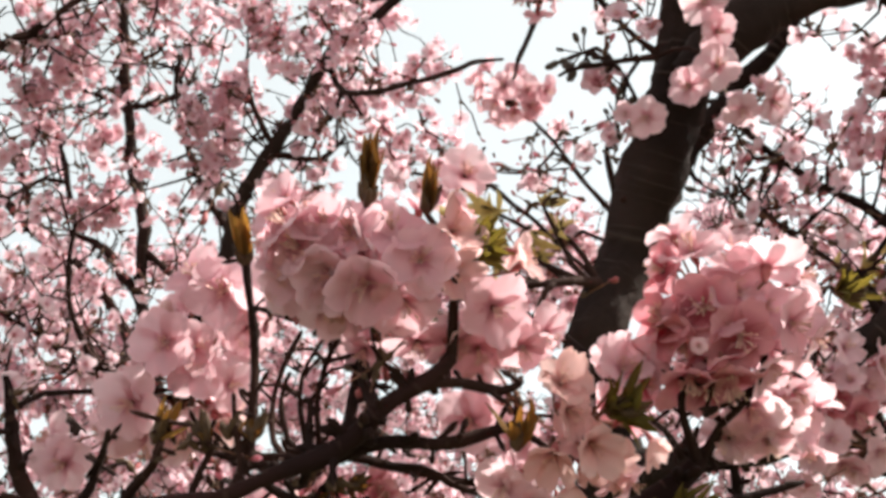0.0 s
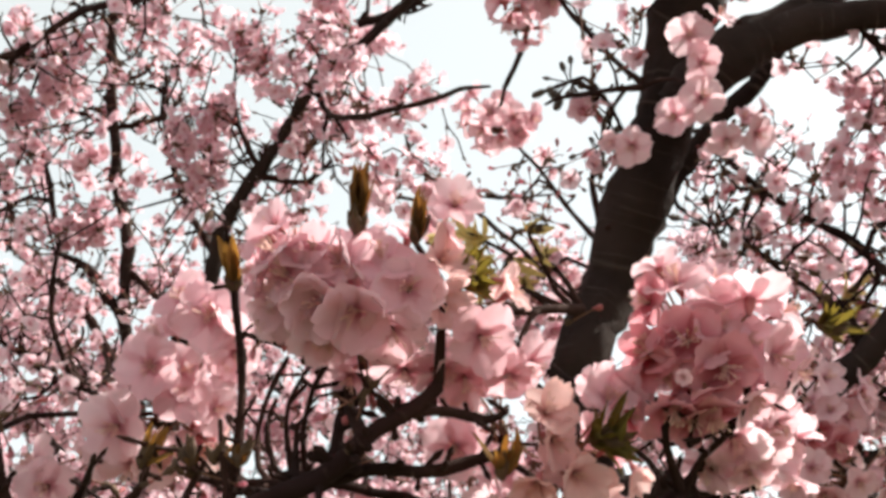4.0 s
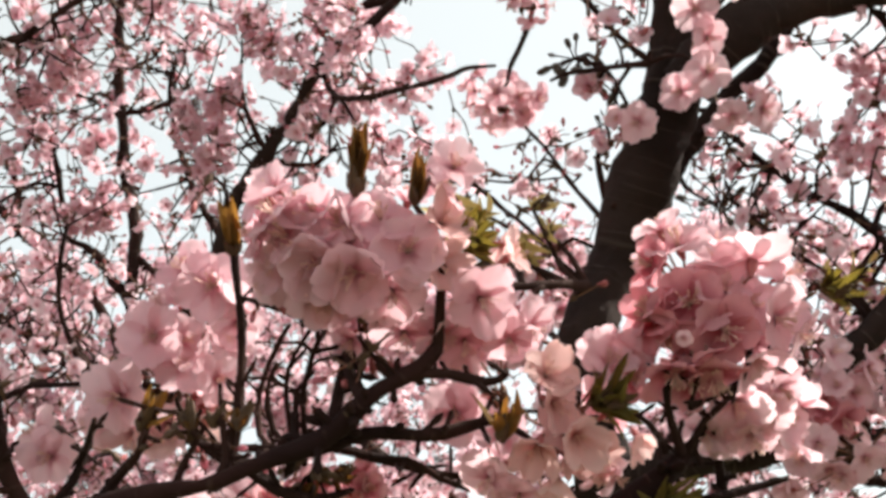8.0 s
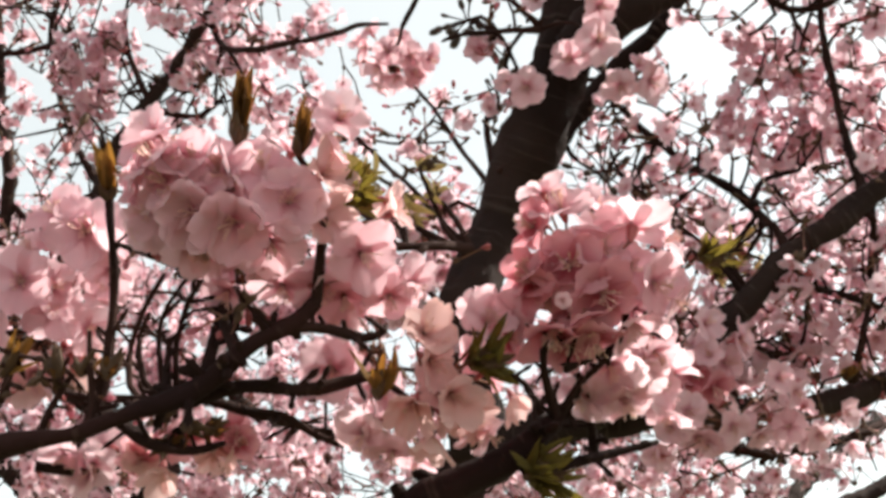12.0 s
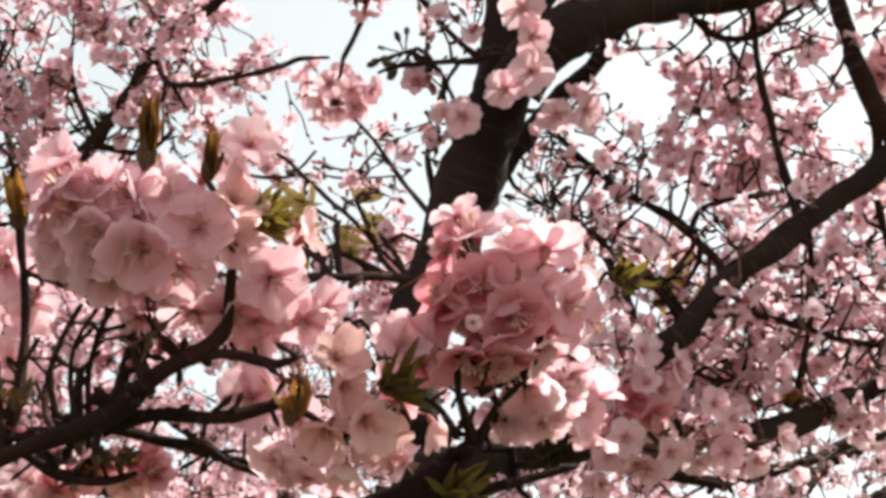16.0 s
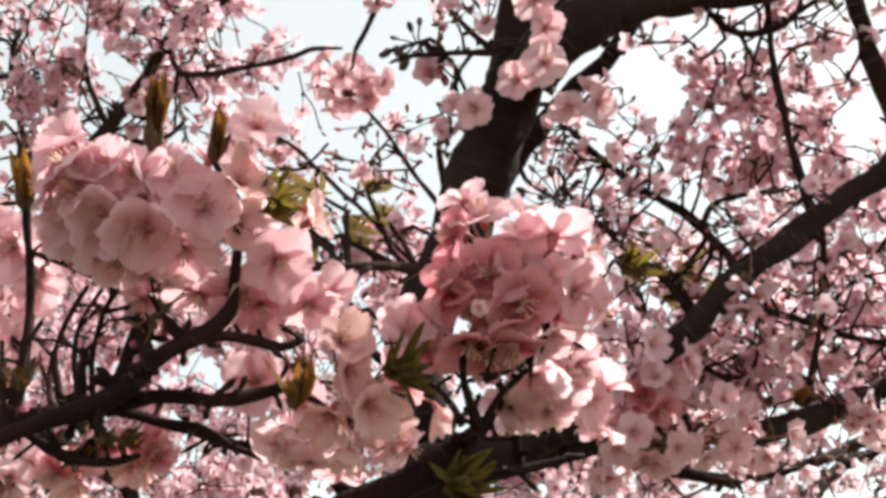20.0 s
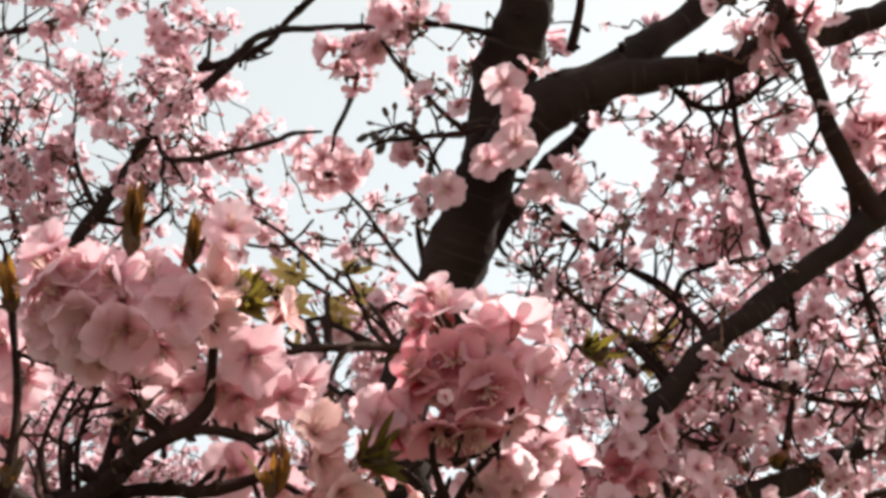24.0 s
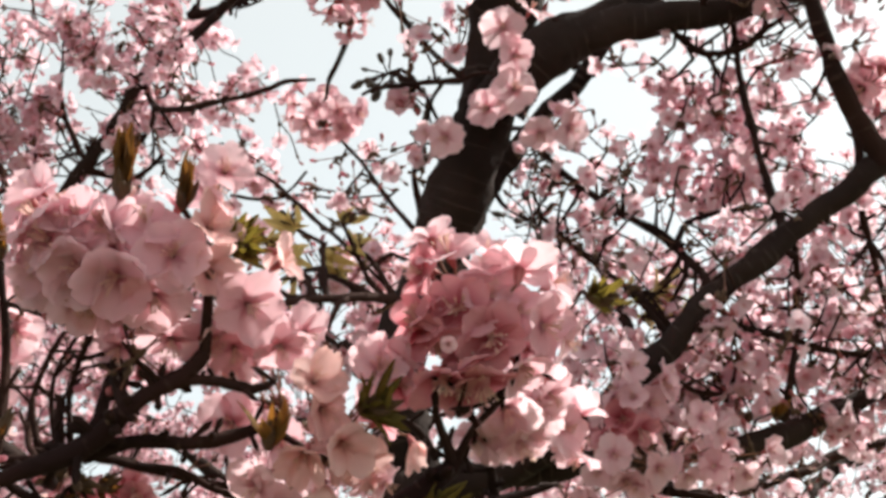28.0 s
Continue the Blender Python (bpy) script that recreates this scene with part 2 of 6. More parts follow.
class Soup:
    """Gathers vertices, faces, UVs and material slots of one mesh."""

    def __init__(self):
        self.v, self.f, self.uv, self.m, self.n = [], [], [], [], 0

    def add(self, verts, faces, uvs, mats):
        self.v.append(verts)
        self.f.append(faces + self.n)
        self.uv.append(uvs)
        self.m.append(mats)
        self.n += len(verts)

    def tube(self, pts, radii, sides, slot=0, rough=0.0):
        pts = np.asarray(pts, float)
        d = np.gradient(pts, axis=0)
        d /= np.linalg.norm(d, axis=1)[:, None] + 1e-9
        ref = np.array([0.31, 0.2, 0.93]) if abs(d[0][2]) < 0.8 else np.array([1.0, 0.1, 0.05])
        a = np.cross(d, ref)
        a /= np.linalg.norm(a, axis=1)[:, None] + 1e-9
        b = np.cross(d, a)
        ang = np.arange(sides) * math.tau / sides
        ln = np.r_[0, np.cumsum(np.linalg.norm(np.diff(pts, axis=0), axis=1))]
        r = np.asarray(radii, float)[:, None] * np.ones(sides)
        if rough:
            for i in range(len(pts)):
                for k in range(sides):
                    q = Vector(pts[i] + (a[i] * math.cos(ang[k]) + b[i] * math.sin(ang[k])) * r[i, 0])
                    r[i, k] *= 1 + rough * noise.noise(q * 22) + 0.7 * rough * noise.noise(q * 80) + 0.35 * rough * noise.noise(q * 240)
        v = pts[:, None] + r[..., None] * (a[:, None] * np.cos(ang)[None, :, None] + b[:, None] * np.sin(ang)[None, :, None])
        v = v.reshape(-1, 3)
        m = len(pts)
        i, k = np.meshgrid(np.arange(m - 1), np.arange(sides), indexing="ij")
        f = np.stack([i * sides + k, i * sides + (k + 1) % sides, (i + 1) * sides + (k + 1) % sides, (i + 1) * sides + k], -1).reshape(-1, 4)
        u = np.stack([k / sides, ln[i]], -1)
        u2 = np.stack([(k + 1) / sides, ln[i]], -1)
        u3 = np.stack([(k + 1) / sides, ln[i + 1]], -1)
        u4 = np.stack([k / sides, ln[i + 1]], -1)
        uv = np.stack([u, u2, u3, u4], -2).reshape(-1, 4, 2)
        self.add(v, f, uv, np.full(len(f), slot))

    def mesh(self, name, mats, smooth=True):
        v, f = np.concatenate(self.v), np.concatenate(self.f)
        uv, mi = np.concatenate(self.uv), np.concatenate(self.m)
        me = bpy.data.meshes.new(name)
        me.vertices.add(len(v))
        me.vertices.foreach_set("co", v.ravel())
        me.loops.add(f.size)
        me.loops.foreach_set("vertex_index", f.ravel())
        me.polygons.add(len(f))
        me.polygons.foreach_set("loop_start", np.arange(len(f)) * 4)
        me.polygons.foreach_set("material_index", mi)
        me.update(calc_edges=True)
        layer = me.uv_layers.new(name="UVMap")
        layer.data.foreach_set("uv", uv.reshape(-1))
        me.polygons.foreach_set("use_smooth", np.full(len(f), smooth))
        for x in mats:
            me.materials.append(x)
        me.validate()
        return me


def part(name, soup, mats, parent, label="", kind=""):
    ob = new(name, soup.mesh(name, mats))
    ob.parent = parent
    return tagged(ob, label, kind=kind)


def spline(rows, step=0.012):
    """A smooth line through rows of x, y, z, radius."""
    p = np.asarray(rows, float)
    p = np.vstack([2 * p[0] - p[1], p, 2 * p[-1] - p[-2]])
    out = []
    for i in range(1, len(p) - 2):
        k = max(2, int(np.linalg.norm(p[i + 1][:3] - p[i][:3]) / step))
        for t in np.arange(k) / k:
            out.append(0.5 * (2 * p[i] + (p[i + 1] - p[i - 1]) * t + (2 * p[i - 1] - 5 * p[i] + 4 * p[i + 1] - p[i + 2]) * t * t + (3 * p[i] - p[i - 1] - 3 * p[i + 1] + p[i + 2]) * t ** 3))
    out.append(p[-2])
    out = np.array(out)
    out[:, 3] = np.maximum(out[:, 3], 0.0006)
    return out


rng = np.random.default_rng(7)


def basis(axis, spin):
    """Rows of turns that carry +z to axis, spun about it."""
    z = axis / (np.linalg.norm(axis) + 1e-9)
    ref = np.array([1.0, 0, 0]) if abs(z[0]) < 0.8 else np.array([0, 1.0, 0])
    x = np.cross(ref, z)
    x /= np.linalg.norm(x)
    y = np.cross(z, x)
    c, s = math.cos(spin), math.sin(spin)
    return np.stack([c * x + s * y, c * y - s * x, z], 1)


def rnd_dir(up=0.0):
    v = rng.normal(size=3)
    v /= np.linalg.norm(v)
    v[2] += up
    return v / np.linalg.norm(v)


# ---- flowers ----


def petal_grid(nu, nv, length, width, cup, lift, seed):
    """A broad, notched, softly ruffled petal from the flower's centre outwards along +x."""
    r = np.random.default_rng(seed)
    u = np.linspace(0, 1, nu)
    v = np.linspace(-1, 1, nv)
    U, V = np.meshgrid(u, v, indexing="ij")
    prof = np.sin(np.pi * np.clip(U * 0.80 + 0.05, 0, 1) ** 1.05) ** 0.62
    notch = 0.12 * np.exp(-((V / 0.22) ** 2)) * U ** 8
    x = length * (0.06 + 0.94 * (U - notch) - 0.16 * V ** 2 * U ** 3)
    y = V * prof * width / 2
    a, b, c = r.uniform(-1, 1, 3)
    z = length * (lift * U + cup * U ** 2 + 0.11 * (V * prof) ** 2 + 0.12 * a * V * U + 0.09 * b * np.sin(4 * V + 3 * c) * U ** 2 + 0.04 * np.sin(9 * V + 6 * a) * U ** 4)
    verts = np.stack([x, y, z], -1).reshape(-1, 3)
    i, k = np.meshgrid(np.arange(nu - 1), np.arange(nv - 1), indexing="ij")
    f = np.stack([i * nv + k, (i + 1) * nv + k, (i + 1) * nv + k + 1, i * nv + k + 1], -1).reshape(-1, 4)
    uvv = np.stack([(V + 1) / 2, U], -1).reshape(-1, 2)
    return verts, f, uvv[f]


def flower_soup(seed, nu, nv, openness, stamens, sides):
    """One blossom of five petals facing +z, its calyx below; slots: petal, calyx, stamen."""
    r = np.random.default_rng(seed)
    s = Soup()
    for k in range(5):
        L = 0.0185 * r.uniform(0.92, 1.08)
        lift = (1 - openness) * 1.5 + r.uniform(-0.08, 0.14)
        v, f, uv = petal_grid(nu, nv, L, L * r.uniform(0.86, 1.02), r.uniform(-0.25, 0.15), lift, seed * 31 + k)
        v[:, :2] *= 0.55 + 0.45 * openness
        a = k * math.tau / 5 + r.uniform(-0.12, 0.12)
        c, n = math.cos(a), math.sin(a)
        v = v @ np.array([[c, n, 0], [-n, c, 0], [0, 0, 1]])
        v[:, 2] += 0.0004 * (k % 2)
        s.add(v, f, uv, np.zeros(len(f), int))
    if sides:
        s.tube([(0, 0, 0.0004), (0, 0, -0.003), (0, 0, -0.008)], [0.0027, 0.0024, 0.0010], sides, 1)
    for k in range(stamens):
        a, t = r.uniform(0, math.tau), r.uniform(0.15, 0.6)
        h = r.uniform(0.007, 0.011)
        tip = np.array([math.cos(a) * h * t, math.sin(a) * h * t, h])
        s.tube([(0, 0, 0), tip * 0.85, tip * 0.9, tip], [0.00025, 0.00025, 0.0006, 0.0005], 3, 2)
    return s


def bud_soup(seed, sides=7, slot=0):
    s = Soup()
    s.tube([(0, 0, -0.004), (0, 0, 0.001)], [0.001, 0.0026], sides, 1)
    z = np.linspace(0, 1, 6)
    s.tube([(0, 0, 0.0095 * t) for t in z], 0.0052 * np.sqrt(np.clip(z + 0.12, 0, 1)) * np.sqrt(np.clip(1.02 - z, 0, 1)) + 0.0003, sides, slot)
    return s


MATS_NEAR, MATS_ROSE = [petal_near, calyx, stamen], [petal_rose_shade, calyx, stamen]
MATS_MID, MATS_AGED = [petal_mid, calyx, stamen], [petal_aged, calyx, stamen]
MATS_FAR = [petal_far, calyx, stamen, pedicel, scale_brown]
near_meshes = [flower_soup(10 + k, 9, 9, [0.95, 0.85, 0.75, 1.0, 0.7, 0.9, 1.0, 0.8][k % 8], 14, 7).mesh("flower", MATS_NEAR) for k in range(12)]
rose_meshes = [flower_soup(30 + k, 9, 9, [0.95, 0.85, 0.75, 1.0, 0.9, 1.0][k % 6], 18, 7).mesh("flower", MATS_ROSE) for k in range(10)]
aged_meshes = [flower_soup(70 + k, 9, 9, [0.7, 0.5, 0.9, 0.6, 0.8][k % 5], 10, 7).mesh("flower", MATS_AGED) for k in range(8)]
near_buds = [bud_soup(3 + k).mesh("bud", MATS_NEAR) for k in range(2)]


def packed(s):
    return np.concatenate(s.v), np.concatenate(s.f), np.concatenate(s.uv), np.concatenate(s.m)


mid_meshes = [flower_soup(50 + k, 5, 4, [0.9, 0.7, 0.5, 1.0, 0.4, 0.8][k % 6], 6, 5).mesh("flower", MATS_MID) for k in range(8)]
flowers_left = {}  # how many single flowers each tree may still get as pieces of their own
mid_kinds = [packed(flower_soup(50 + k, 4, 4, [0.9, 0.7, 0.5, 1.0, 0.4, 0.8][k % 6], 5, 4)) for k in range(8)]
far_kinds = [packed(flower_soup(80 + k, 3, 3, [0.9, 0.7, 0.45, 1.0][k % 4], 0, 3)) for k in range(6)]
bud_kinds = [packed(bud_soup(95, 5)), packed(bud_soup(96, 5, 1)), packed(bud_soup(97, 5, 4))]


def put(soup, kind, at, axis, size):
    v, f, uv, m = kind
    soup.add((v * size) @ basis(axis, rng.uniform(0, 6.28)).T + at, f, uv, m)


trees = {}
lines = {}
pools = {}


def tree(key, name, label, at):
    e = new(name)
    e.location = at
    e.empty_display_size = 0.2
    trees[key] = tagged(e, label, "tree", "cherry trees")
    lines[key] = []
    flowers_left[key] = 300
    return e


def wood(key, name, rows, label="", sides=12, twig=False, wiggle=1.0):
    """A limb or twig through rows of x, y, z, radius."""
    p = spline(rows, 0.008 if twig else 0.012)
    off = np.array([[noise.noise(Vector(q[:3]) * 9 + Vector((5 * j, 3, 1))) for j in range(3)] for q in p])
    fine = np.array([[noise.noise(Vector(q[:3]) * 38 + Vector((2, 7 * j, 4))) for j in range(3)] for q in p])
    p[:, :3] += (off * np.minimum(1.1 * p[:, 3:4], 0.005) + fine * np.minimum(0.55 * p[:, 3:4], 0.004)) * wiggle
    s = Soup()
    base = Vector(trees[key].location)
    s.tube(p[:, :3] - np.array(base), p[:, 3], sides, 0, 0.3 if twig else 0.34)
    tip = p[-1]
    end = (p[-1, :3] - p[-2, :3]) / (np.linalg.norm(p[-1, :3] - p[-2, :3]) + 1e-9)
    s.tube([tip[:3] - np.array(base), tip[:3] + end * tip[3] * 0.8 - np.array(base)], [tip[3], tip[3] * 0.15], sides, 0)
    lines[key].append(p)
    return part(name, s, [bark_twig if twig else bark_bough if name == "bough" else bark], trees[key], label)


def twig_line(a, b, r0, r1, bend=0.18):
    """A crooked short twig from a to b."""
    a, b = np.asarray(a, float), np.asarray(b, float)
    n = max(4, int(np.linalg.norm(b - a) / 0.02))
    t = np.linspace(0, 1, n)[:, None]
    side = rnd_dir() * np.linalg.norm(b - a) * bend
    p = a + (b - a) * t + side * np.sin(np.pi * t)
    crook = np.cumsum(rng.normal(size=p.shape), axis=0)
    crook -= crook[0] + (crook[-1] - crook[0]) * t
    p += crook * 0.11 * np.linalg.norm(b - a) / math.sqrt(n)
    return p, np.linspace(r0, r1, n)


def nearest(key, q):
    count, pool = pools.get(key, (0, None))
    if len(lines[key]) - count > 40 or pool is None:
        count, pool = len(lines[key]), np.concatenate(lines[key])
        pools[key] = (count, pool)
    rest = np.concatenate([pool[((pool[:, :3] - q) ** 2).sum(1).argmin()][None]] + lines[key][count:])
    return rest[((rest[:, :3] - q) ** 2).sum(1).argmin()]


def umbel(key, rows, label="", size=1.0, rose=False, stalk=(0.0, 0.0, 0.0), aged=False):
    """Near blossom clusters: each one part with its stalks, and every flower a piece of its own. Rows: x, y, z, radius, flowers, buds.
    stalk: the side from which the stalks come; the flowers turn away from it, to the light."""
    stalk = np.array(stalk)
    base = np.array(trees[key].location)
    for x, y, z, rad, count, buds in rows:
        c = np.array([x, y, z])
        s = Soup()
        root = nearest(key, c)
        hub = c + stalk * rad * 0.1 + (root[:3] - c) * min(0.35, 0.02 / (np.linalg.norm(root[:3] - c) + 1e-6))
        p, r = twig_line(root[:3], hub, min(0.0035, root[3] * 0.8), 0.0018)
        s.tube(p - base, r, 6, 1)
        for k in range(4):
            d = rnd_dir()
            s.tube([hub - base, hub + d * 0.003 - base, hub + d * 0.006 - base], [0.0012, 0.0018, 0.0005], 5, 2)
        made = []
        phase = rng.uniform(0, 6.28)
        for k in range(int(count) + int(buds)):
            h = 1 - 2 * (k + 0.5) / (count + buds)
            a = phase + k * 2.4
            q = math.sqrt(max(0, 1 - h * h))
            d = np.array([math.cos(a) * q, math.sin(a) * q, h]) + rng.normal(size=3) * 0.22
            d /= np.linalg.norm(d)
            d -= stalk * max(0.0, d @ stalk) * 0.5
            d /= np.linalg.norm(d)
            at = c + d * rad * rng.uniform(0.45, 0.9)
            axis = d + rnd_dir() * 0.8 - stalk * 0.22
            axis /= np.linalg.norm(axis)
            isbud = k >= count
            foot = at - axis * (0.004 if isbud else 0.008) * size
            mid = (hub + foot) / 2 - axis * 0.003
            t = np.linspace(0, 1, 6)[:, None]
            s.tube((hub * (1 - t) ** 2 + 2 * mid * t * (1 - t) + foot * t * t) - base, np.full(6, 0.0006), 4, 0)
            made.append((at, axis, isbud))
            flowers_left[key] -= not isbud
        ob = part("umbel", s, [pedicel, bark_twig, scale_brown], trees[key], label)
        for at, axis, isbud in made:
            f = new("bud" if isbud else "flower", near_buds[rng.integers(2)] if isbud else rose_meshes[rng.integers(10)] if rose else aged_meshes[rng.integers(8)] if aged and rng.random() < 0.7 else near_meshes[rng.integers(12)])
            f.parent = ob
            m = Matrix(basis(axis, rng.uniform(0, 6.28)).tolist()).to_4x4()
            f.matrix_local = Matrix.Translation(at - base) @ m @ Matrix.Diagonal((*[size * rng.uniform(0.92, 1.1)] * 3, 1))


def cluster(key, label, rows, fill=1.3):
    """A near cluster as one part with its stalks; every flower is a piece of its own.
    Rows: x, y, z, the way it faces, size, kind (0 pale, 1 rose, also for shaded flowers, 2 past its best). fill:
    flowers between and behind these, for each of them."""
    base = np.array(trees[key].location)
    data = np.array(rows, float)
    mid = data[:, :3].mean(0) + np.array([0, 0.014, 0])
    more = []
    for row in data[data[:, 6] > 0.4]:
        for _ in range(int(fill) + int(rng.random() < fill % 1)):
            q = mid + (row[:3] - mid) * rng.uniform(0.55, 1.05) + rnd_dir() * 0.012 + np.array([0, 0.008, 0])
            d = (q - mid) / (np.linalg.norm(q - mid) + 1e-6) + rnd_dir() * 0.7
            more.append((*q, *(d / np.linalg.norm(d)), row[6] * rng.uniform(0.8, 1.0), row[7]))
    data = np.vstack([data, *[np.array([m]) for m in more]])
    at, face = data[:, :3], data[:, 3:6]
    hub = at.mean(0) + np.array([0, 0.022, 0]) - face.mean(0) * 0.012
    root = nearest(key, hub)
    s = Soup()
    p, r = twig_line(root[:3], hub, min(0.0022, root[3] * 0.8), 0.0014, 0.06)
    s.tube(p - base, r, 6, 1)
    t = np.linspace(0, 1, 7)[:, None]
    for q, d, row in zip(at, face, data):
        if row[6] < 0.4:
            continue
        foot = q - d * 0.008 * row[6]
        start = hub + (q - hub) * 0.25
        start = start + rnd_dir() * 0.003
        s.tube([hub - base, (hub + start) / 2 - base, start - base], [0.0016, 0.0014, 0.0010], 5, 1)
        for _ in range(2):
            e = rnd_dir()
            s.tube([start - base, start + e * 0.003 - base, start + e * 0.006 - base], [0.0011, 0.0017, 0.0004], 5, 2)
        bend = (start + foot) / 2 - d * 0.006
        s.tube((start * (1 - t) ** 2 + 2 * bend * t * (1 - t) + foot * t * t) - base, np.full(7, 0.0007), 5, 0)
    ob = part("umbel", s, [pedicel, bark_twig, scale_brown], trees[key], label)
    kinds = (near_meshes, rose_meshes, aged_meshes)
    for q, d, row in zip(at, face, data):
        pool = kinds[int(row[7])]
        f = new("flower", pool[int(rng.integers(len(pool)))])
        f.parent = ob
        m = Matrix(basis(d, rng.uniform(0, 6.28)).tolist()).to_4x4()
        f.matrix_local = Matrix.Translation(q - base) @ m @ Matrix.Diagonal((*[row[6] * 1.12] * 3, 1))
        flowers_left[key] -= 1


def bunches(key, rows, far=False, label="", budding=0.18):
    """Blossom bunches further off, joined into one part. Rows: x, y, z, radius, flowers."""
    base = np.array(trees[key].location)
    s, tw, single = Soup(), Soup(), []
    kinds = far_kinds if far else mid_kinds
    for x, y, z, rad, count in rows:
        c = np.array([x, y, z])
        root = nearest(key, c)
        p, r = twig_line(root[:3], c, min(0.0026, root[3] * 0.8), 0.0011)
        tw.tube(p - base, r, 5, 0)
        lines[key].append(np.column_stack([p, r])[len(p) // 2:])
        hubs = [c + rnd_dir() * rad * rng.uniform(0.2, 0.75) for _ in range(max(1, int(count / 10)))]
        for h in hubs:
            if len(hubs) > 1:
                p, r = twig_line(p[-1 - int(rng.integers(0, max(1, len(p) // 3)))], h, 0.0016, 0.0011)
                tw.tube(p - base, r, 4, 0)
            for k in range(3):
                d = rnd_dir()
                s.tube([h - base, h + d * 0.005 - base, h + d * 0.009 - base], [0.0015, 0.0028, 0.0005], 4, 4)
        for k in range(int(count * 1.25)):
            h = hubs[int(rng.integers(len(hubs)))]
            d = rnd_dir(-0.15)
            at = h + d * min(rad, 0.026) * rng.uniform(0.45, 1.15)
            axis = d + rnd_dir() * 0.6
            axis /= np.linalg.norm(axis)
            bud = rng.random() < budding
            if flowers_left[key] > 0 and not far and not bud:
                flowers_left[key] -= 1
                single.append((at, axis, rng.uniform(0.46, 0.68)))
            else:
                put(s, bud_kinds[int(rng.integers(3))] if bud else kinds[int(rng.integers(len(kinds)))], at - base, axis, rng.uniform(0.46, 0.68))
            s.tube([h - base, (h + at) / 2 - base, at - axis * 0.006 - base], [0.0007, 0.0006, 0.0006], 3, 3)
    ob = part("blossom", s, MATS_FAR, trees[key], label, kind="stuff")
    for at, axis, size in single:
        f = new("flower", mid_meshes[int(rng.integers(len(mid_meshes)))])
        f.parent = ob
        f.matrix_local = Matrix.Translation(at - base) @ Matrix(basis(axis, rng.uniform(0, 6.28)).tolist()).to_4x4() @ Matrix.Diagonal((size, size, size, 1))
    part("twig", tw, [bark_twig], trees[key], "thin dark blossoming twigs", kind="stuff")


def spurs(key, count, box):
    """Stubby flowering spurs and old bud scars that make the wood knobbly."""
    base = np.array(trees[key].location)
    lo, hi = np.array(box[0]), np.array(box[1])
    pool = np.concatenate([p for p in lines[key]])
    pool = pool[((pool[:, :3] > lo) & (pool[:, :3] < hi)).all(1)]
    s = Soup()
    for _ in range(count):
        q = pool[int(rng.integers(len(pool)))]
        d = rnd_dir(0.2)
        r = q[3]
        a = q[:3] + d * r * 0.5
        h = rng.uniform(0.003, 0.012)
        w = min(0.0035, max(0.0012, r * 0.5))
        s.tube([a - base, a + d * (r * 0.5 + h * 0.5) - base, a + d * (r * 0.5 + h) - base, a + d * (r * 0.5 + h * 1.4) - base], [w, w * 0.8, w * 1.1, w * 0.2], 6, 0, 0.3)
    part("spur", s, [bark_twig], trees[key], "stubby dark flowering spurs", kind="stuff")


def sprigs(key, count, box, reach, label="", far=False, budding=0.35):
    """Short side shoots with a few flowers and buds, scattered over the wood that lies inside the box (low corner, high corner)."""
    base = np.array(trees[key].location)
    lo, hi = np.array(box[0]), np.array(box[1])
    pool = np.concatenate([p for p in lines[key]])
    pool = pool[((pool[:, :3] > lo) & (pool[:, :3] < hi)).all(1) & (pool[:, 3] < 0.0075)]
    s, tw = Soup(), Soup()
    kinds = far_kinds if far else mid_kinds
    for _ in range(count):
        q = pool[int(rng.integers(len(pool)))]
        d = rnd_dir(0.25)
        tip = q[:3] + d * reach * rng.uniform(0.3, 1.0)
        p, r = twig_line(q[:3], tip, min(0.0018, q[3] * 0.8), 0.0009, 0.25)
        tw.tube(p - base, r, 4, 0)
        for k in range(int(rng.integers(1, 6))):
            h = p[-1 - int(rng.integers(0, max(1, len(p) // 2)))]
            e = rnd_dir(-0.1)
            at = h + e * rng.uniform(0.012, 0.03)
            bud = rng.random() < budding
            put(s, bud_kinds[int(rng.integers(3))] if bud else kinds[int(rng.integers(len(kinds)))], at - base, e + rnd_dir() * 0.5, rng.uniform(0.5, 0.72))
            s.tube([h - base, (h + at) / 2 - base, at - base], [0.0007, 0.0006, 0.0006], 3, 3)
            s.tube([h - base, h + e * 0.004 - base, h + e * 0.008 - base], [0.0013, 0.0024, 0.0005], 4, 4)
    part("blossom", s, MATS_FAR, trees[key], label, kind="stuff")
    part("twig", tw, [bark_twig], trees[key], "thin dark blossoming shoots", kind="stuff")


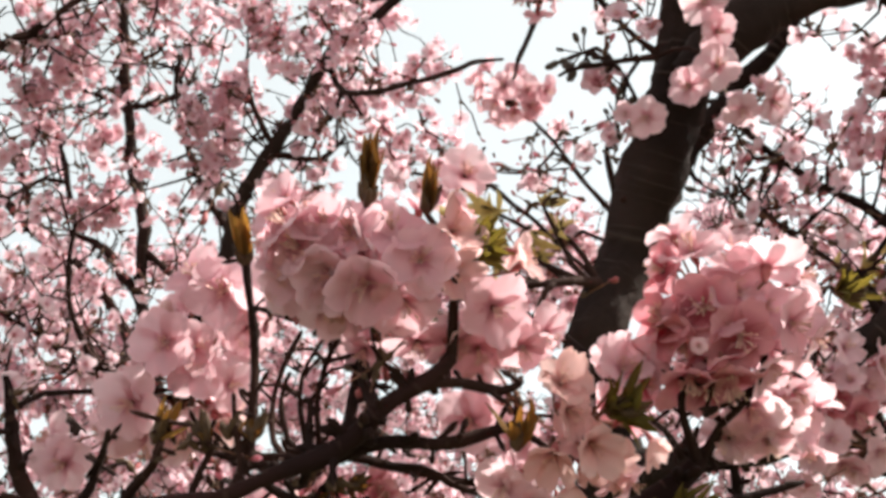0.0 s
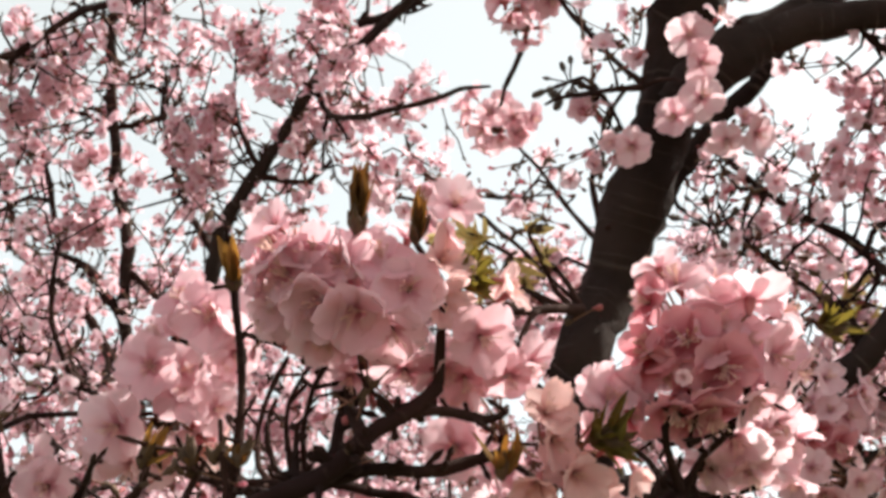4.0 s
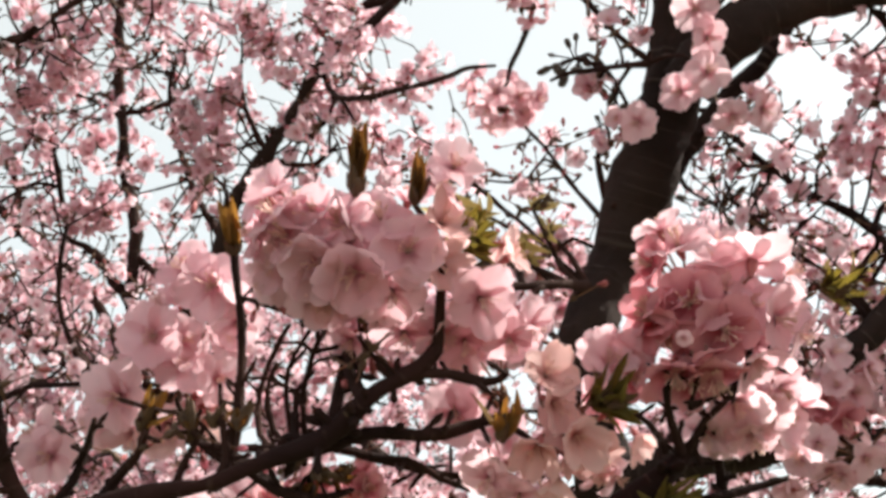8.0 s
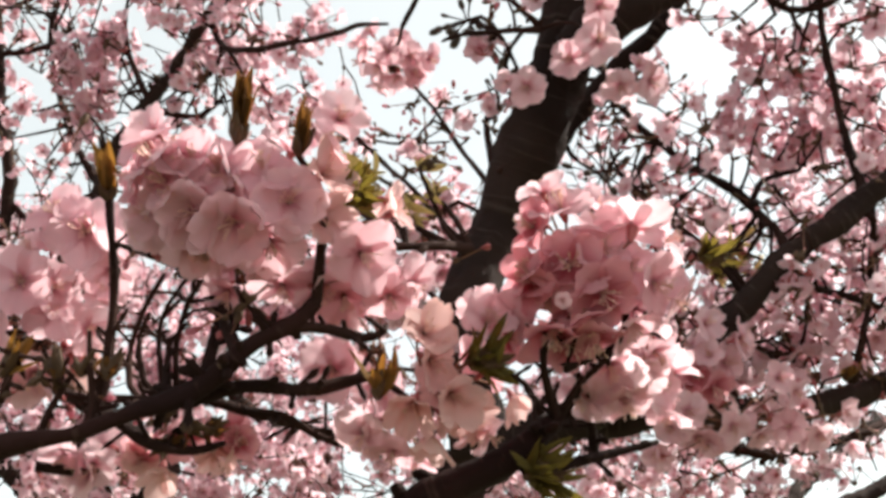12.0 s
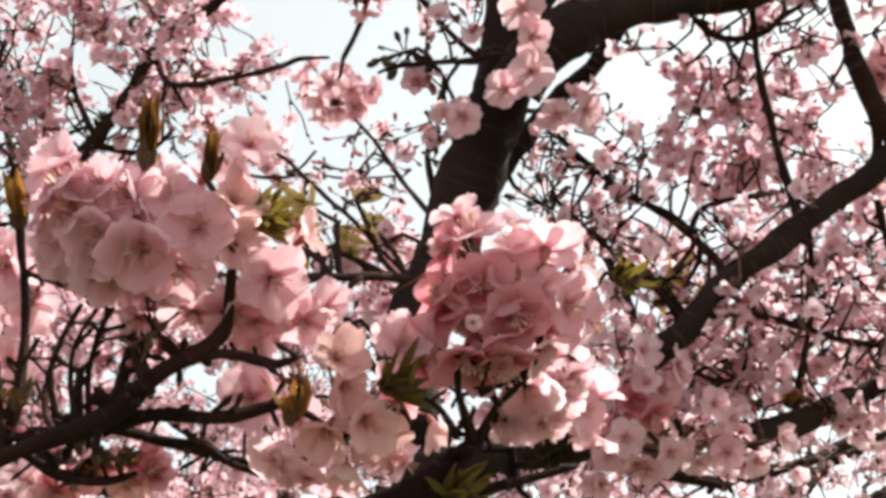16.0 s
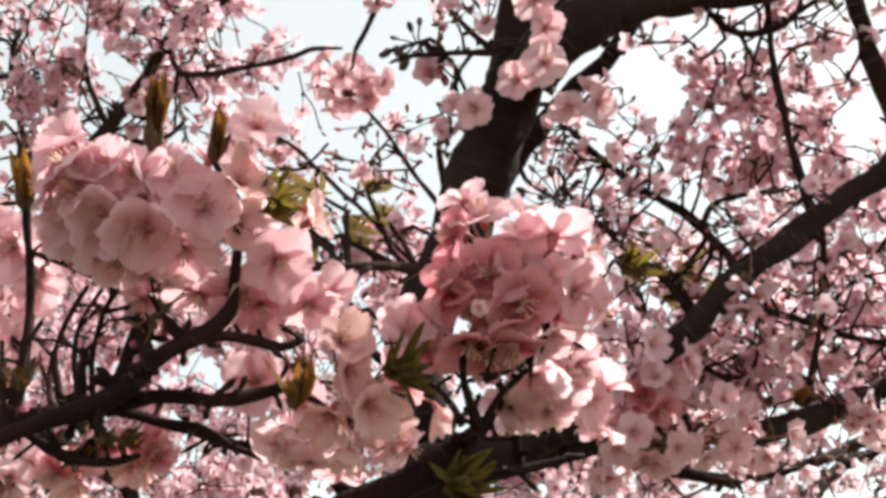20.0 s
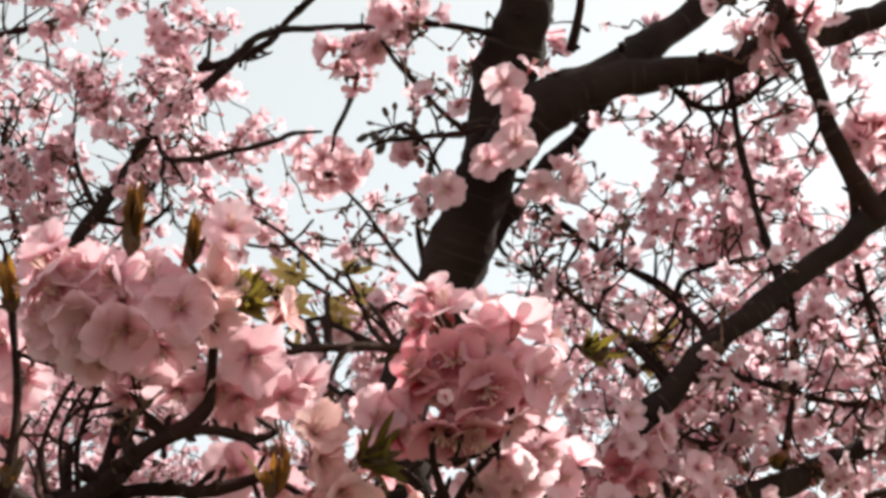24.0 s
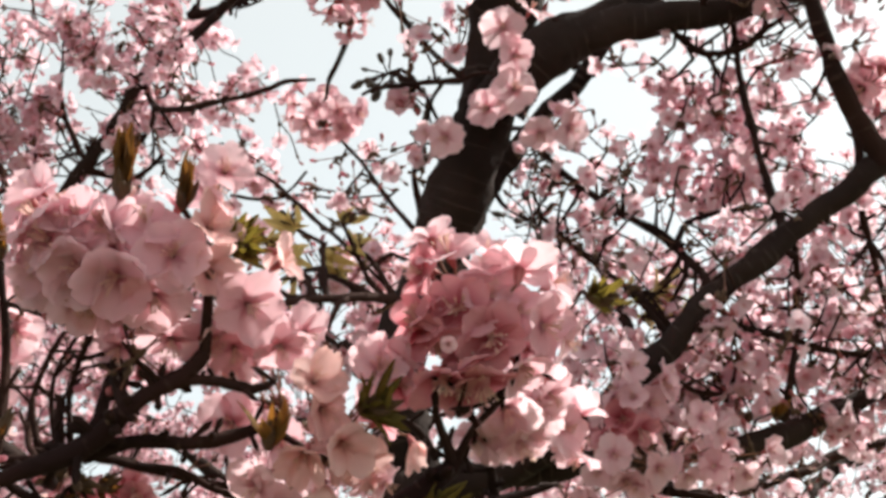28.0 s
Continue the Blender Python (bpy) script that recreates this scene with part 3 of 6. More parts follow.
def leaf_tuft(key, at, axis, length, count, mat, label, spread=0.35, slim=0.12):
    """A tuft of young folded leaves, bursting from a bud; every leaf is a piece of its own."""
    base = np.array(trees[key].location)
    at, axis = np.asarray(at, float), np.asarray(axis, float) / np.linalg.norm(axis)
    s = Soup()
    root = nearest(key, at)
    p, r = twig_line(root[:3], at, min(0.003, root[3]), 0.0016)
    s.tube(p - base, r, 5, 0)
    for k in range(5):
        d = axis + rnd_dir() * 0.5
        s.tube([at - base, at + d * 0.006 - base, at + d * 0.012 - base], [0.0018, 0.0028, 0.0005], 5, 1)
    ob = part("leaf_tuft", s, [bark_twig, scale_brown], trees[key], label)
    for k in range(count):
        d = axis + rnd_dir() * spread
        d /= np.linalg.norm(d)
        L = length * rng.uniform(0.35, 1.0)
        nu, nv = 7, 5
        u, v = np.meshgrid(np.linspace(0, 1, nu), np.linspace(-1, 1, nv), indexing="ij")
        w = L * slim * rng.uniform(0.7, 1.4) * np.sin(np.pi * np.clip(u * 0.94 + 0.04, 0, 1)) ** 0.8
        curl = rng.uniform(-1, 1) * min(0.45, spread)
        verts = np.stack([v * w, np.abs(v) * w * rng.uniform(0.5, 1.0) + curl * L * u ** 2, u * L], -1).reshape(-1, 3)
        i, j = np.meshgrid(np.arange(nu - 1), np.arange(nv - 1), indexing="ij")
        f = np.stack([i * nv + j, (i + 1) * nv + j, (i + 1) * nv + j + 1, i * nv + j + 1], -1).reshape(-1, 4)
        uv = np.stack([(v + 1) / 2, u], -1).reshape(-1, 2)
        leaf = Soup()
        leaf.add(verts @ basis(d, rng.uniform(0, 6.28)).T + at - base, f, uv[f], np.zeros(len(f), int))
        part("leaf", leaf, [mat], ob)


def bud_tuft(key, at, axis, length, count, label):
    """Dark oval leaf buds on short stalks round the end of a twig; every bud is a piece of its own."""
    base = np.array(trees[key].location)
    at, axis = np.asarray(at, float), np.asarray(axis, float) / np.linalg.norm(axis)
    s = Soup()
    root = nearest(key, at)
    p, r = twig_line(root[:3], at, min(0.003, root[3]), 0.0016)
    s.tube(p - base, r, 5, 0)
    tips = []
    for k in range(count):
        d = axis * 0.5 + rnd_dir()
        d /= np.linalg.norm(d)
        tip = at + d * length * rng.uniform(0.35, 1.0)
        s.tube([at - base, (at + tip) / 2 + rnd_dir() * 0.002 - base, tip - base], [0.0011, 0.0008, 0.0009], 4, 0)
        tips.append((tip, d))
    ob = part("leaf_bud_tuft", s, [bark_twig], trees[key], label)
    z = np.linspace(0, 1, 6)
    for tip, d in tips:
        q, L = Soup(), rng.uniform(0.007, 0.013)
        w = L * rng.uniform(0.24, 0.34)
        q.tube([tip + d * L * t - base for t in z], w * np.sqrt(np.clip(4 * (z + 0.03) * (1.02 - z), 0, 1)), 6, 0, 0.2)
        part("leaf_bud", q, [bud_dark], ob)


def outer_crown(key, start, r0, ends):
    """Limbs with side branches and blossom, from a point on the tree to each of the ends."""
    a = np.array(start)
    for e in ends:
        e = np.array(e)
        span = np.linalg.norm(e - a)
        side = np.cross(e - a, (0, 0, 1))
        side /= np.linalg.norm(side)
        way = [a + (e - a) * t + np.array([0, 0, 0.35 * span * t * (1 - t)]) + side * span * 0.06 * math.sin(7 * t) for t in (0, 0.25, 0.5, 0.75, 1)]
        wood(key, "limb", [(*q, r0 * (1 - 0.8 * i / 4)) for i, q in enumerate(way)], "dark limb of the outer crown", 9, False, 2.0)
        rows = []
        for t in (0.5, 0.62, 0.74, 0.86, 0.96):
            q = a + (e - a) * t + np.array([0, 0, 0.35 * span * t * (1 - t)])
            for s in (-1, 1):
                tip = q + side * s * span * rng.uniform(0.12, 0.2) + (e - a) * 0.12 + np.array([0, 0, rng.uniform(-0.08, 0.1)])
                wood(key, "branch", [(*q, r0 * 0.3), (*((q + tip) / 2 + rng.normal(size=3) * 0.02), r0 * 0.2), (*tip, 0.0015)], "", 6, True)
                for u in (0.45, 0.75, 1.0):
                    rows.append((*(q + (tip - q) * u + rng.normal(size=3) * 0.035), rng.uniform(0.05, 0.07), int(rng.integers(18, 28))))
        bunches(key, rows, True, "far pink cherry blossom")


# ---- the main cherry tree: leaning stem, crotch and limbs ----
tree('main', 'cherry_tree', 'cherry tree in full pink bloom with a leaning dark upright limb', (0.041, 1.177, 0.0))
wood('main', 'trunk', [(0.041, 1.177, -0.05, 0.06), (0.021, 1.177, 0.6, 0.045), (0.041, 1.157, 1.1, 0.035), (0.115, 1.081, 1.700, 0.0264), (0.137, 1.061, 1.745, 0.0255), (0.122, 1.010, 1.865, 0.0259), (0.153, 1.020, 1.948, 0.0263), (0.179, 0.991, 2.018, 0.0257), (0.201, 0.964, 2.083, 0.0268), (0.217, 0.939, 2.144, 0.0257), (0.237, 0.886, 2.202, 0.0245), (0.248, 0.854, 2.267, 0.0233), (0.271, 0.846, 2.383, 0.0188)], 'leaning dark trunk with lenticel bands', 18)
wood('main', 'limb', [(0.211, 0.924, 2.077, 0.0244), (0.243, 0.905, 2.108, 0.0239), (0.278, 0.892, 2.128, 0.0208), (0.316, 0.899, 2.154, 0.0171), (0.368, 0.897, 2.195, 0.0137), (0.428, 0.894, 2.241, 0.0129), (0.521, 0.900, 2.318, 0.0101)], 'thick dark side limb', 14)
wood('main', 'limb', [(0.286, 0.890, 2.130, 0.0168), (0.336, 0.881, 2.137, 0.0140), (0.387, 0.873, 2.141, 0.0130), (0.442, 0.862, 2.149, 0.0132), (0.511, 0.865, 2.175, 0.0124), (0.578, 0.847, 2.196, 0.0114), (0.674, 0.859, 2.251, 0.0097)], 'dark side limb reaching out', 14)
wood('main', 'limb', [(0.160, 1.063, 1.949, 0.0108), (0.206, 1.046, 2.030, 0.0099), (0.267, 1.026, 2.114, 0.0090), (0.312, 1.003, 2.153, 0.0079), (0.344, 0.978, 2.198, 0.0079), (0.355, 0.960, 2.233, 0.0062)], 'thinner dark limb behind', 14)
wood('main', 'limb', [(0.110, 1.024, 1.755, 0.0192), (0.188, 0.992, 1.760, 0.0146), (0.241, 0.959, 1.774, 0.0121), (0.295, 0.926, 1.813, 0.0110), (0.332, 0.907, 1.846, 0.0104), (0.372, 0.895, 1.884, 0.0102), (0.439, 0.884, 1.933, 0.0104), (0.523, 0.848, 1.990, 0.0106), (0.620, 0.831, 2.048, 0.0106)], 'diagonal dark limb', 14)
wood('main', 'limb', [(0.188, 0.992, 1.760, 0.0142), (0.272, 0.995, 1.772, 0.0106), (0.359, 1.001, 1.781, 0.0103), (0.430, 1.011, 1.788, 0.0105), (0.498, 1.015, 1.810, 0.0102), (0.569, 1.017, 1.837, 0.0093), (0.671, 1.039, 1.869, 0.0075)], 'low dark limb', 14)
wood('main', 'branch', [(0.374, 0.900, 1.884, 0.0054), (0.368, 0.917, 1.913, 0.0049), (0.362, 0.945, 1.946, 0.0046), (0.343, 0.958, 1.971, 0.0041), (0.313, 0.954, 1.986, 0.0035), (0.277, 0.946, 2.013, 0.0029), (0.241, 0.937, 2.042, 0.0022)], 'dark branch', 9, True)
wood('main', 'branch', [(0.362, 0.944, 1.948, 0.0030), (0.378, 0.952, 1.974, 0.0027), (0.410, 0.965, 1.989, 0.0023), (0.459, 0.977, 2.001, 0.0016)], '', 7, True)
wood('main', 'branch', [(0.514, 0.848, 1.978, 0.0094), (0.493, 0.835, 2.013, 0.0080), (0.469, 0.815, 2.061, 0.0071), (0.450, 0.795, 2.109, 0.0066), (0.437, 0.795, 2.155, 0.0063), (0.422, 0.787, 2.220, 0.0049)], 'dark rising branch', 10, True)
wood('main', 'branch', [(0.493, 0.859, 1.962, 0.0047), (0.499, 0.858, 2.004, 0.0036), (0.489, 0.857, 2.053, 0.0029), (0.477, 0.840, 2.094, 0.0022)], '', 7, True)
wood('main', 'branch', [(0.437, 0.886, 1.930, 0.0052), (0.437, 0.903, 1.983, 0.0039), (0.429, 0.899, 2.043, 0.0032), (0.425, 0.895, 2.104, 0.0030), (0.421, 0.883, 2.134, 0.0025)], '', 7, True)
wood('main', 'twig', [(0.370, 0.891, 2.130, 0.0030), (0.388, 0.895, 2.116, 0.0030), (0.408, 0.894, 2.111, 0.0030), (0.431, 0.889, 2.117, 0.0030), (0.451, 0.880, 2.130, 0.0025), (0.477, 0.872, 2.143, 0.0018)], '', 7, True)
wood('main', 'branch', [(0.374, 0.898, 1.875, 0.0035), (0.407, 0.935, 1.871, 0.0031), (0.453, 0.953, 1.865, 0.0030), (0.500, 0.971, 1.858, 0.0027), (0.554, 0.986, 1.860, 0.0025), (0.616, 0.994, 1.877, 0.0018)], '', 9, True)
wood('main', 'twig', [(0.449, 0.902, 1.934, 0.0024), (0.458, 0.932, 1.910, 0.0029), (0.459, 0.952, 1.865, 0.0029), (0.452, 0.980, 1.803, 0.0034)], '', 7, True)
wood('main', 'branch', [(0.330, 0.937, 1.843, 0.0032), (0.360, 0.978, 1.835, 0.0028), (0.396, 0.997, 1.830, 0.0023), (0.433, 1.009, 1.843, 0.0017)], '', 7, True)
wood('main', 'twig', [(0.335, 0.913, 1.854, 0.0032), (0.321, 0.907, 1.872, 0.0026), (0.307, 0.902, 1.885, 0.0021)], '', 7, True)
wood('main', 'branch', [(0.338, 1.118, 1.784, 0.0059), (0.418, 1.117, 1.765, 0.0065), (0.518, 1.145, 1.793, 0.0056), (0.638, 1.172, 1.828, 0.0047), (0.729, 1.186, 1.841, 0.0030)], '', 9, True)
wood('main', 'branch', [(0.111, 0.892, 1.882, 0.0039), (0.083, 0.866, 1.871, 0.0033), (0.052, 0.856, 1.866, 0.0031), (0.025, 0.846, 1.861, 0.0026), (0.002, 0.838, 1.851, 0.0015)], 'short broken side branch', 9, True)
wood('main', 'branch', [(0.504, 0.887, 1.953, 0.0034), (0.526, 0.919, 1.920, 0.0029), (0.549, 0.953, 1.885, 0.0025), (0.574, 0.990, 1.844, 0.0020)], '', 7, True)
wood('main', 'twig', [(0.180, 0.916, 2.096, 0.0039), (0.156, 0.908, 2.117, 0.0029), (0.137, 0.900, 2.135, 0.0027), (0.120, 0.893, 2.153, 0.0024), (0.103, 0.884, 2.174, 0.0020)], '', 7, True)
wood('main', 'twig', [(0.175, 0.900, 2.085, 0.0031), (0.150, 0.885, 2.074, 0.0026), (0.120, 0.871, 2.062, 0.0026), (0.101, 0.872, 2.059, 0.0021), (0.090, 0.874, 2.054, 0.0014)], '', 7, True)
wood('main', 'twig', [(0.152, 1.025, 1.991, 0.0031), (0.132, 1.017, 2.011, 0.0023), (0.112, 1.008, 2.032, 0.0021), (0.094, 0.998, 2.056, 0.0018), (0.076, 0.991, 2.074, 0.0013)], '', 7, True)
wood('main', 'twig', [(0.151, 1.023, 1.996, 0.0031), (0.147, 1.010, 2.027, 0.0028), (0.144, 1.000, 2.051, 0.0028), (0.153, 0.991, 2.073, 0.0018)], '', 7, True)
wood('main', 'twig', [(0.146, 1.001, 2.049, 0.0021), (0.156, 0.997, 2.058, 0.0018), (0.163, 0.994, 2.065, 0.0013)], '', 7, True)
wood('main', 'twig', [(0.207, 0.879, 2.174, 0.0036), (0.174, 0.878, 2.184, 0.0033), (0.146, 0.897, 2.201, 0.0031), (0.095, 0.922, 2.213, 0.0029), (0.074, 0.925, 2.211, 0.0016)], '', 7, True)
wood('main', 'twig', [(0.095, 0.922, 2.213, 0.0029), (0.088, 0.949, 2.184, 0.0027), (0.078, 0.976, 2.157, 0.0027), (0.065, 0.987, 2.135, 0.0024)], '', 7, True)
wood('main', 'twig', [(0.123, 1.024, 1.936, 0.0026), (0.076, 1.009, 1.980, 0.0023), (0.045, 1.001, 2.005, 0.0021), (0.014, 0.992, 2.032, 0.0016), (-0.012, 0.988, 2.047, 0.0010)], '', 7, True)
wood('main', 'twig', [(0.347, 0.939, 1.871, 0.0029), (0.318, 0.931, 1.896, 0.0024), (0.289, 0.940, 1.928, 0.0022), (0.253, 0.947, 1.968, 0.0017), (0.241, 0.938, 1.991, 0.0012)], '', 7, True)
wood('main', 'twig', [(0.289, 0.931, 2.197, 0.0054), (0.297, 0.917, 2.226, 0.0043), (0.299, 0.898, 2.265, 0.0032)], '', 7, True)
# ---- the near bough, of a tree that stands beside the camera ----
tree('near', 'cherry_tree', 'cherry tree whose low bough carries large pale pink flowers', (-0.623, 0.708, 0.0))
wood('near', 'trunk', [(-0.623, 0.708, -0.05, 0.075), (-0.603, 0.708, 0.5, 0.06), (-0.553, 0.708, 1.0, 0.045), (-0.393, 0.658, 1.522, 0.025), (-0.241, 0.634, 1.645, 0.0090)], 'dark trunk below the bough', 16)
wood('near', 'bough', [(-0.241, 0.634, 1.645, 0.0087), (-0.191, 0.615, 1.658, 0.0068), (-0.148, 0.598, 1.666, 0.0061), (-0.119, 0.578, 1.668, 0.0054), (-0.097, 0.576, 1.673, 0.0050), (-0.073, 0.573, 1.680, 0.0047), (-0.054, 0.570, 1.688, 0.0046), (-0.038, 0.564, 1.702, 0.0039), (-0.024, 0.560, 1.711, 0.0036), (-0.011, 0.558, 1.717, 0.0034), (-0.002, 0.555, 1.726, 0.0032)], 'dark near bough', 14)
wood('near', 'branch', [(-0.039, 0.564, 1.702, 0.0035), (-0.046, 0.576, 1.720, 0.0033), (-0.048, 0.589, 1.740, 0.0034), (-0.059, 0.592, 1.749, 0.0032), (-0.072, 0.589, 1.755, 0.0029), (-0.088, 0.581, 1.759, 0.0021), (-0.101, 0.574, 1.760, 0.0011)], '', 10, True)
wood('near', 'branch', [(-0.057, 0.570, 1.688, 0.0032), (-0.054, 0.580, 1.710, 0.0031), (-0.050, 0.586, 1.729, 0.0028), (-0.048, 0.588, 1.741, 0.0026)], '', 9, True)
wood('near', 'branch', [(-0.027, 0.561, 1.710, 0.0027), (-0.013, 0.559, 1.714, 0.0024), (0.003, 0.559, 1.714, 0.0023), (0.020, 0.560, 1.711, 0.0024), (0.030, 0.559, 1.714, 0.0013)], '', 9, True)
wood('near', 'branch', [(-0.064, 0.584, 1.685, 0.0036), (-0.041, 0.582, 1.690, 0.0034), (-0.014, 0.582, 1.690, 0.0033), (0.008, 0.586, 1.696, 0.0033), (0.025, 0.584, 1.700, 0.0025)], '', 10, True)
wood('near', 'branch', [(-0.060, 0.602, 1.690, 0.0026), (-0.038, 0.617, 1.688, 0.0025), (-0.018, 0.626, 1.684, 0.0023), (0.002, 0.642, 1.682, 0.0021), (0.020, 0.643, 1.680, 0.0012)], '', 9, True)
wood('near', 'branch', [(-0.113, 0.596, 1.672, 0.0031), (-0.108, 0.600, 1.695, 0.0026), (-0.105, 0.597, 1.718, 0.0023), (-0.104, 0.594, 1.744, 0.0022), (-0.105, 0.585, 1.766, 0.0020), (-0.106, 0.577, 1.787, 0.0023), (-0.110, 0.569, 1.806, 0.0020)], '', 9, True)
wood('near', 'branch', [(-0.090, 0.637, 1.695, 0.0021), (-0.101, 0.648, 1.707, 0.0018), (-0.103, 0.654, 1.731, 0.0017), (-0.097, 0.647, 1.748, 0.0017), (-0.086, 0.640, 1.767, 0.0014)], '', 7, True)
wood('near', 'branch', [(-0.138, 0.634, 1.701, 0.0018), (-0.123, 0.635, 1.698, 0.0021), (-0.091, 0.622, 1.693, 0.0023), (-0.066, 0.602, 1.690, 0.0026)], '', 7, True)
wood('near', 'branch', [(-0.237, 0.732, 1.674, 0.0050), (-0.250, 0.725, 1.690, 0.0054), (-0.260, 0.719, 1.706, 0.0054), (-0.264, 0.711, 1.724, 0.0044), (-0.266, 0.702, 1.746, 0.0030), (-0.269, 0.695, 1.765, 0.0020)], '', 9, True)
wood('near', 'branch', [(-0.213, 0.649, 1.665, 0.0039), (-0.198, 0.642, 1.682, 0.0030), (-0.192, 0.636, 1.696, 0.0021), (-0.176, 0.596, 1.704, 0.0011)], '', 7, True)
wood('near', 'branch', [(-0.178, 0.614, 1.661, 0.0034), (-0.165, 0.607, 1.678, 0.0028), (-0.150, 0.589, 1.688, 0.0019), (-0.140, 0.564, 1.701, 0.0011)], '', 7, True)
wood('near', 'branch', [(-0.143, 0.636, 1.662, 0.0031), (-0.124, 0.641, 1.661, 0.0024), (-0.106, 0.645, 1.664, 0.0020), (-0.089, 0.648, 1.673, 0.0015)], '', 8, True)
wood('near', 'branch', [(-0.117, 0.609, 1.673, 0.0033), (-0.107, 0.606, 1.695, 0.0028), (-0.105, 0.603, 1.721, 0.0022), (-0.103, 0.597, 1.736, 0.0017)], '', 8, True)
wood('near', 'twig', [(-0.077, 0.605, 1.689, 0.0019), (-0.088, 0.603, 1.698, 0.0017), (-0.091, 0.602, 1.720, 0.0015), (-0.086, 0.597, 1.732, 0.0011)], '', 7, True)
wood('near', 'twig', [(-0.076, 0.606, 1.687, 0.0017), (-0.076, 0.598, 1.708, 0.0012), (-0.074, 0.594, 1.718, 0.0008)], '', 7, True)
wood('near', 'branch', [(-0.039, 0.600, 1.684, 0.0022), (-0.021, 0.605, 1.683, 0.0021), (-0.005, 0.613, 1.676, 0.0020), (0.012, 0.620, 1.671, 0.0014)], '', 8, True)
wood('near', 'twig', [(-0.079, 0.600, 1.695, 0.0015), (-0.081, 0.596, 1.720, 0.0013), (-0.076, 0.589, 1.735, 0.0011), (-0.063, 0.580, 1.751, 0.0009)], '', 7, True)
wood('near', 'branch', [(0.140, 0.625, 1.666, 0.0027), (0.134, 0.598, 1.693, 0.0022), (0.122, 0.580, 1.703, 0.0017), (0.109, 0.569, 1.714, 0.0014)], '', 7, True)
wood('near', 'bough', [(-0.563, 0.708, 0.95, 0.03), (-0.165, 0.715, 1.502, 0.0120), (-0.017, 0.675, 1.562, 0.0101), (0.013, 0.640, 1.609, 0.0088), (0.040, 0.614, 1.636, 0.0081), (0.068, 0.606, 1.650, 0.0076), (0.089, 0.600, 1.660, 0.0071), (0.109, 0.594, 1.671, 0.0056), (0.119, 0.598, 1.683, 0.0042), (0.123, 0.590, 1.687, 0.0019)], 'thick dark low bough', 14)
wood('near', 'branch', [(0.115, 0.592, 1.681, 0.0033), (0.110, 0.581, 1.693, 0.0025), (0.105, 0.563, 1.706, 0.0022), (0.116, 0.558, 1.718, 0.0019), (0.124, 0.550, 1.738, 0.0016)], '', 9, True)
wood('near', 'branch', [(0.118, 0.592, 1.682, 0.0025), (0.126, 0.580, 1.696, 0.0019), (0.142, 0.568, 1.709, 0.0018), (0.146, 0.554, 1.727, 0.0013)], '', 8, True)
wood('near', 'twig', [(0.089, 0.600, 1.659, 0.0028), (0.110, 0.605, 1.657, 0.0025), (0.128, 0.609, 1.661, 0.0024), (0.149, 0.612, 1.667, 0.0021), (0.172, 0.614, 1.673, 0.0016)], '', 8, True)
wood('near', 'branch', [(0.108, 0.592, 1.682, 0.0022), (0.099, 0.580, 1.694, 0.0016), (0.088, 0.577, 1.701, 0.0014), (0.075, 0.563, 1.706, 0.0009)], '', 7, True)
wood('near', 'branch', [(0.116, 0.566, 1.698, 0.0019), (0.149, 0.571, 1.716, 0.0016), (0.170, 0.567, 1.743, 0.0014), (0.181, 0.561, 1.758, 0.0011)], '', 7, True)
wood('near', 'twig', [(-0.073, 0.616, 1.683, 0.0015), (-0.073, 0.603, 1.704, 0.0015), (-0.072, 0.594, 1.716, 0.0014), (-0.066, 0.583, 1.734, 0.0013), (-0.059, 0.574, 1.742, 0.0012)], '', 7, True)
wood('near', 'branch', [(-0.096, 0.579, 1.673, 0.0030), (-0.087, 0.587, 1.666, 0.0030), (-0.075, 0.595, 1.663, 0.0027), (-0.061, 0.602, 1.664, 0.0022), (-0.048, 0.606, 1.669, 0.0015)], '', 9, True)
wood('near', 'twig', [(-0.110, 0.582, 1.671, 0.0024), (-0.108, 0.585, 1.684, 0.0020), (-0.110, 0.584, 1.701, 0.0017), (-0.112, 0.584, 1.718, 0.0012)], '', 7, True)
wood('near', 'twig', [(-0.073, 0.575, 1.681, 0.0022), (-0.074, 0.578, 1.697, 0.0017), (-0.073, 0.577, 1.713, 0.0012)], '', 7, True)
wood('near', 'twig', [(-0.136, 0.599, 1.668, 0.0022), (-0.129, 0.598, 1.685, 0.0020), (-0.121, 0.597, 1.700, 0.0018), (-0.131, 0.596, 1.704, 0.0010)], '', 7, True)
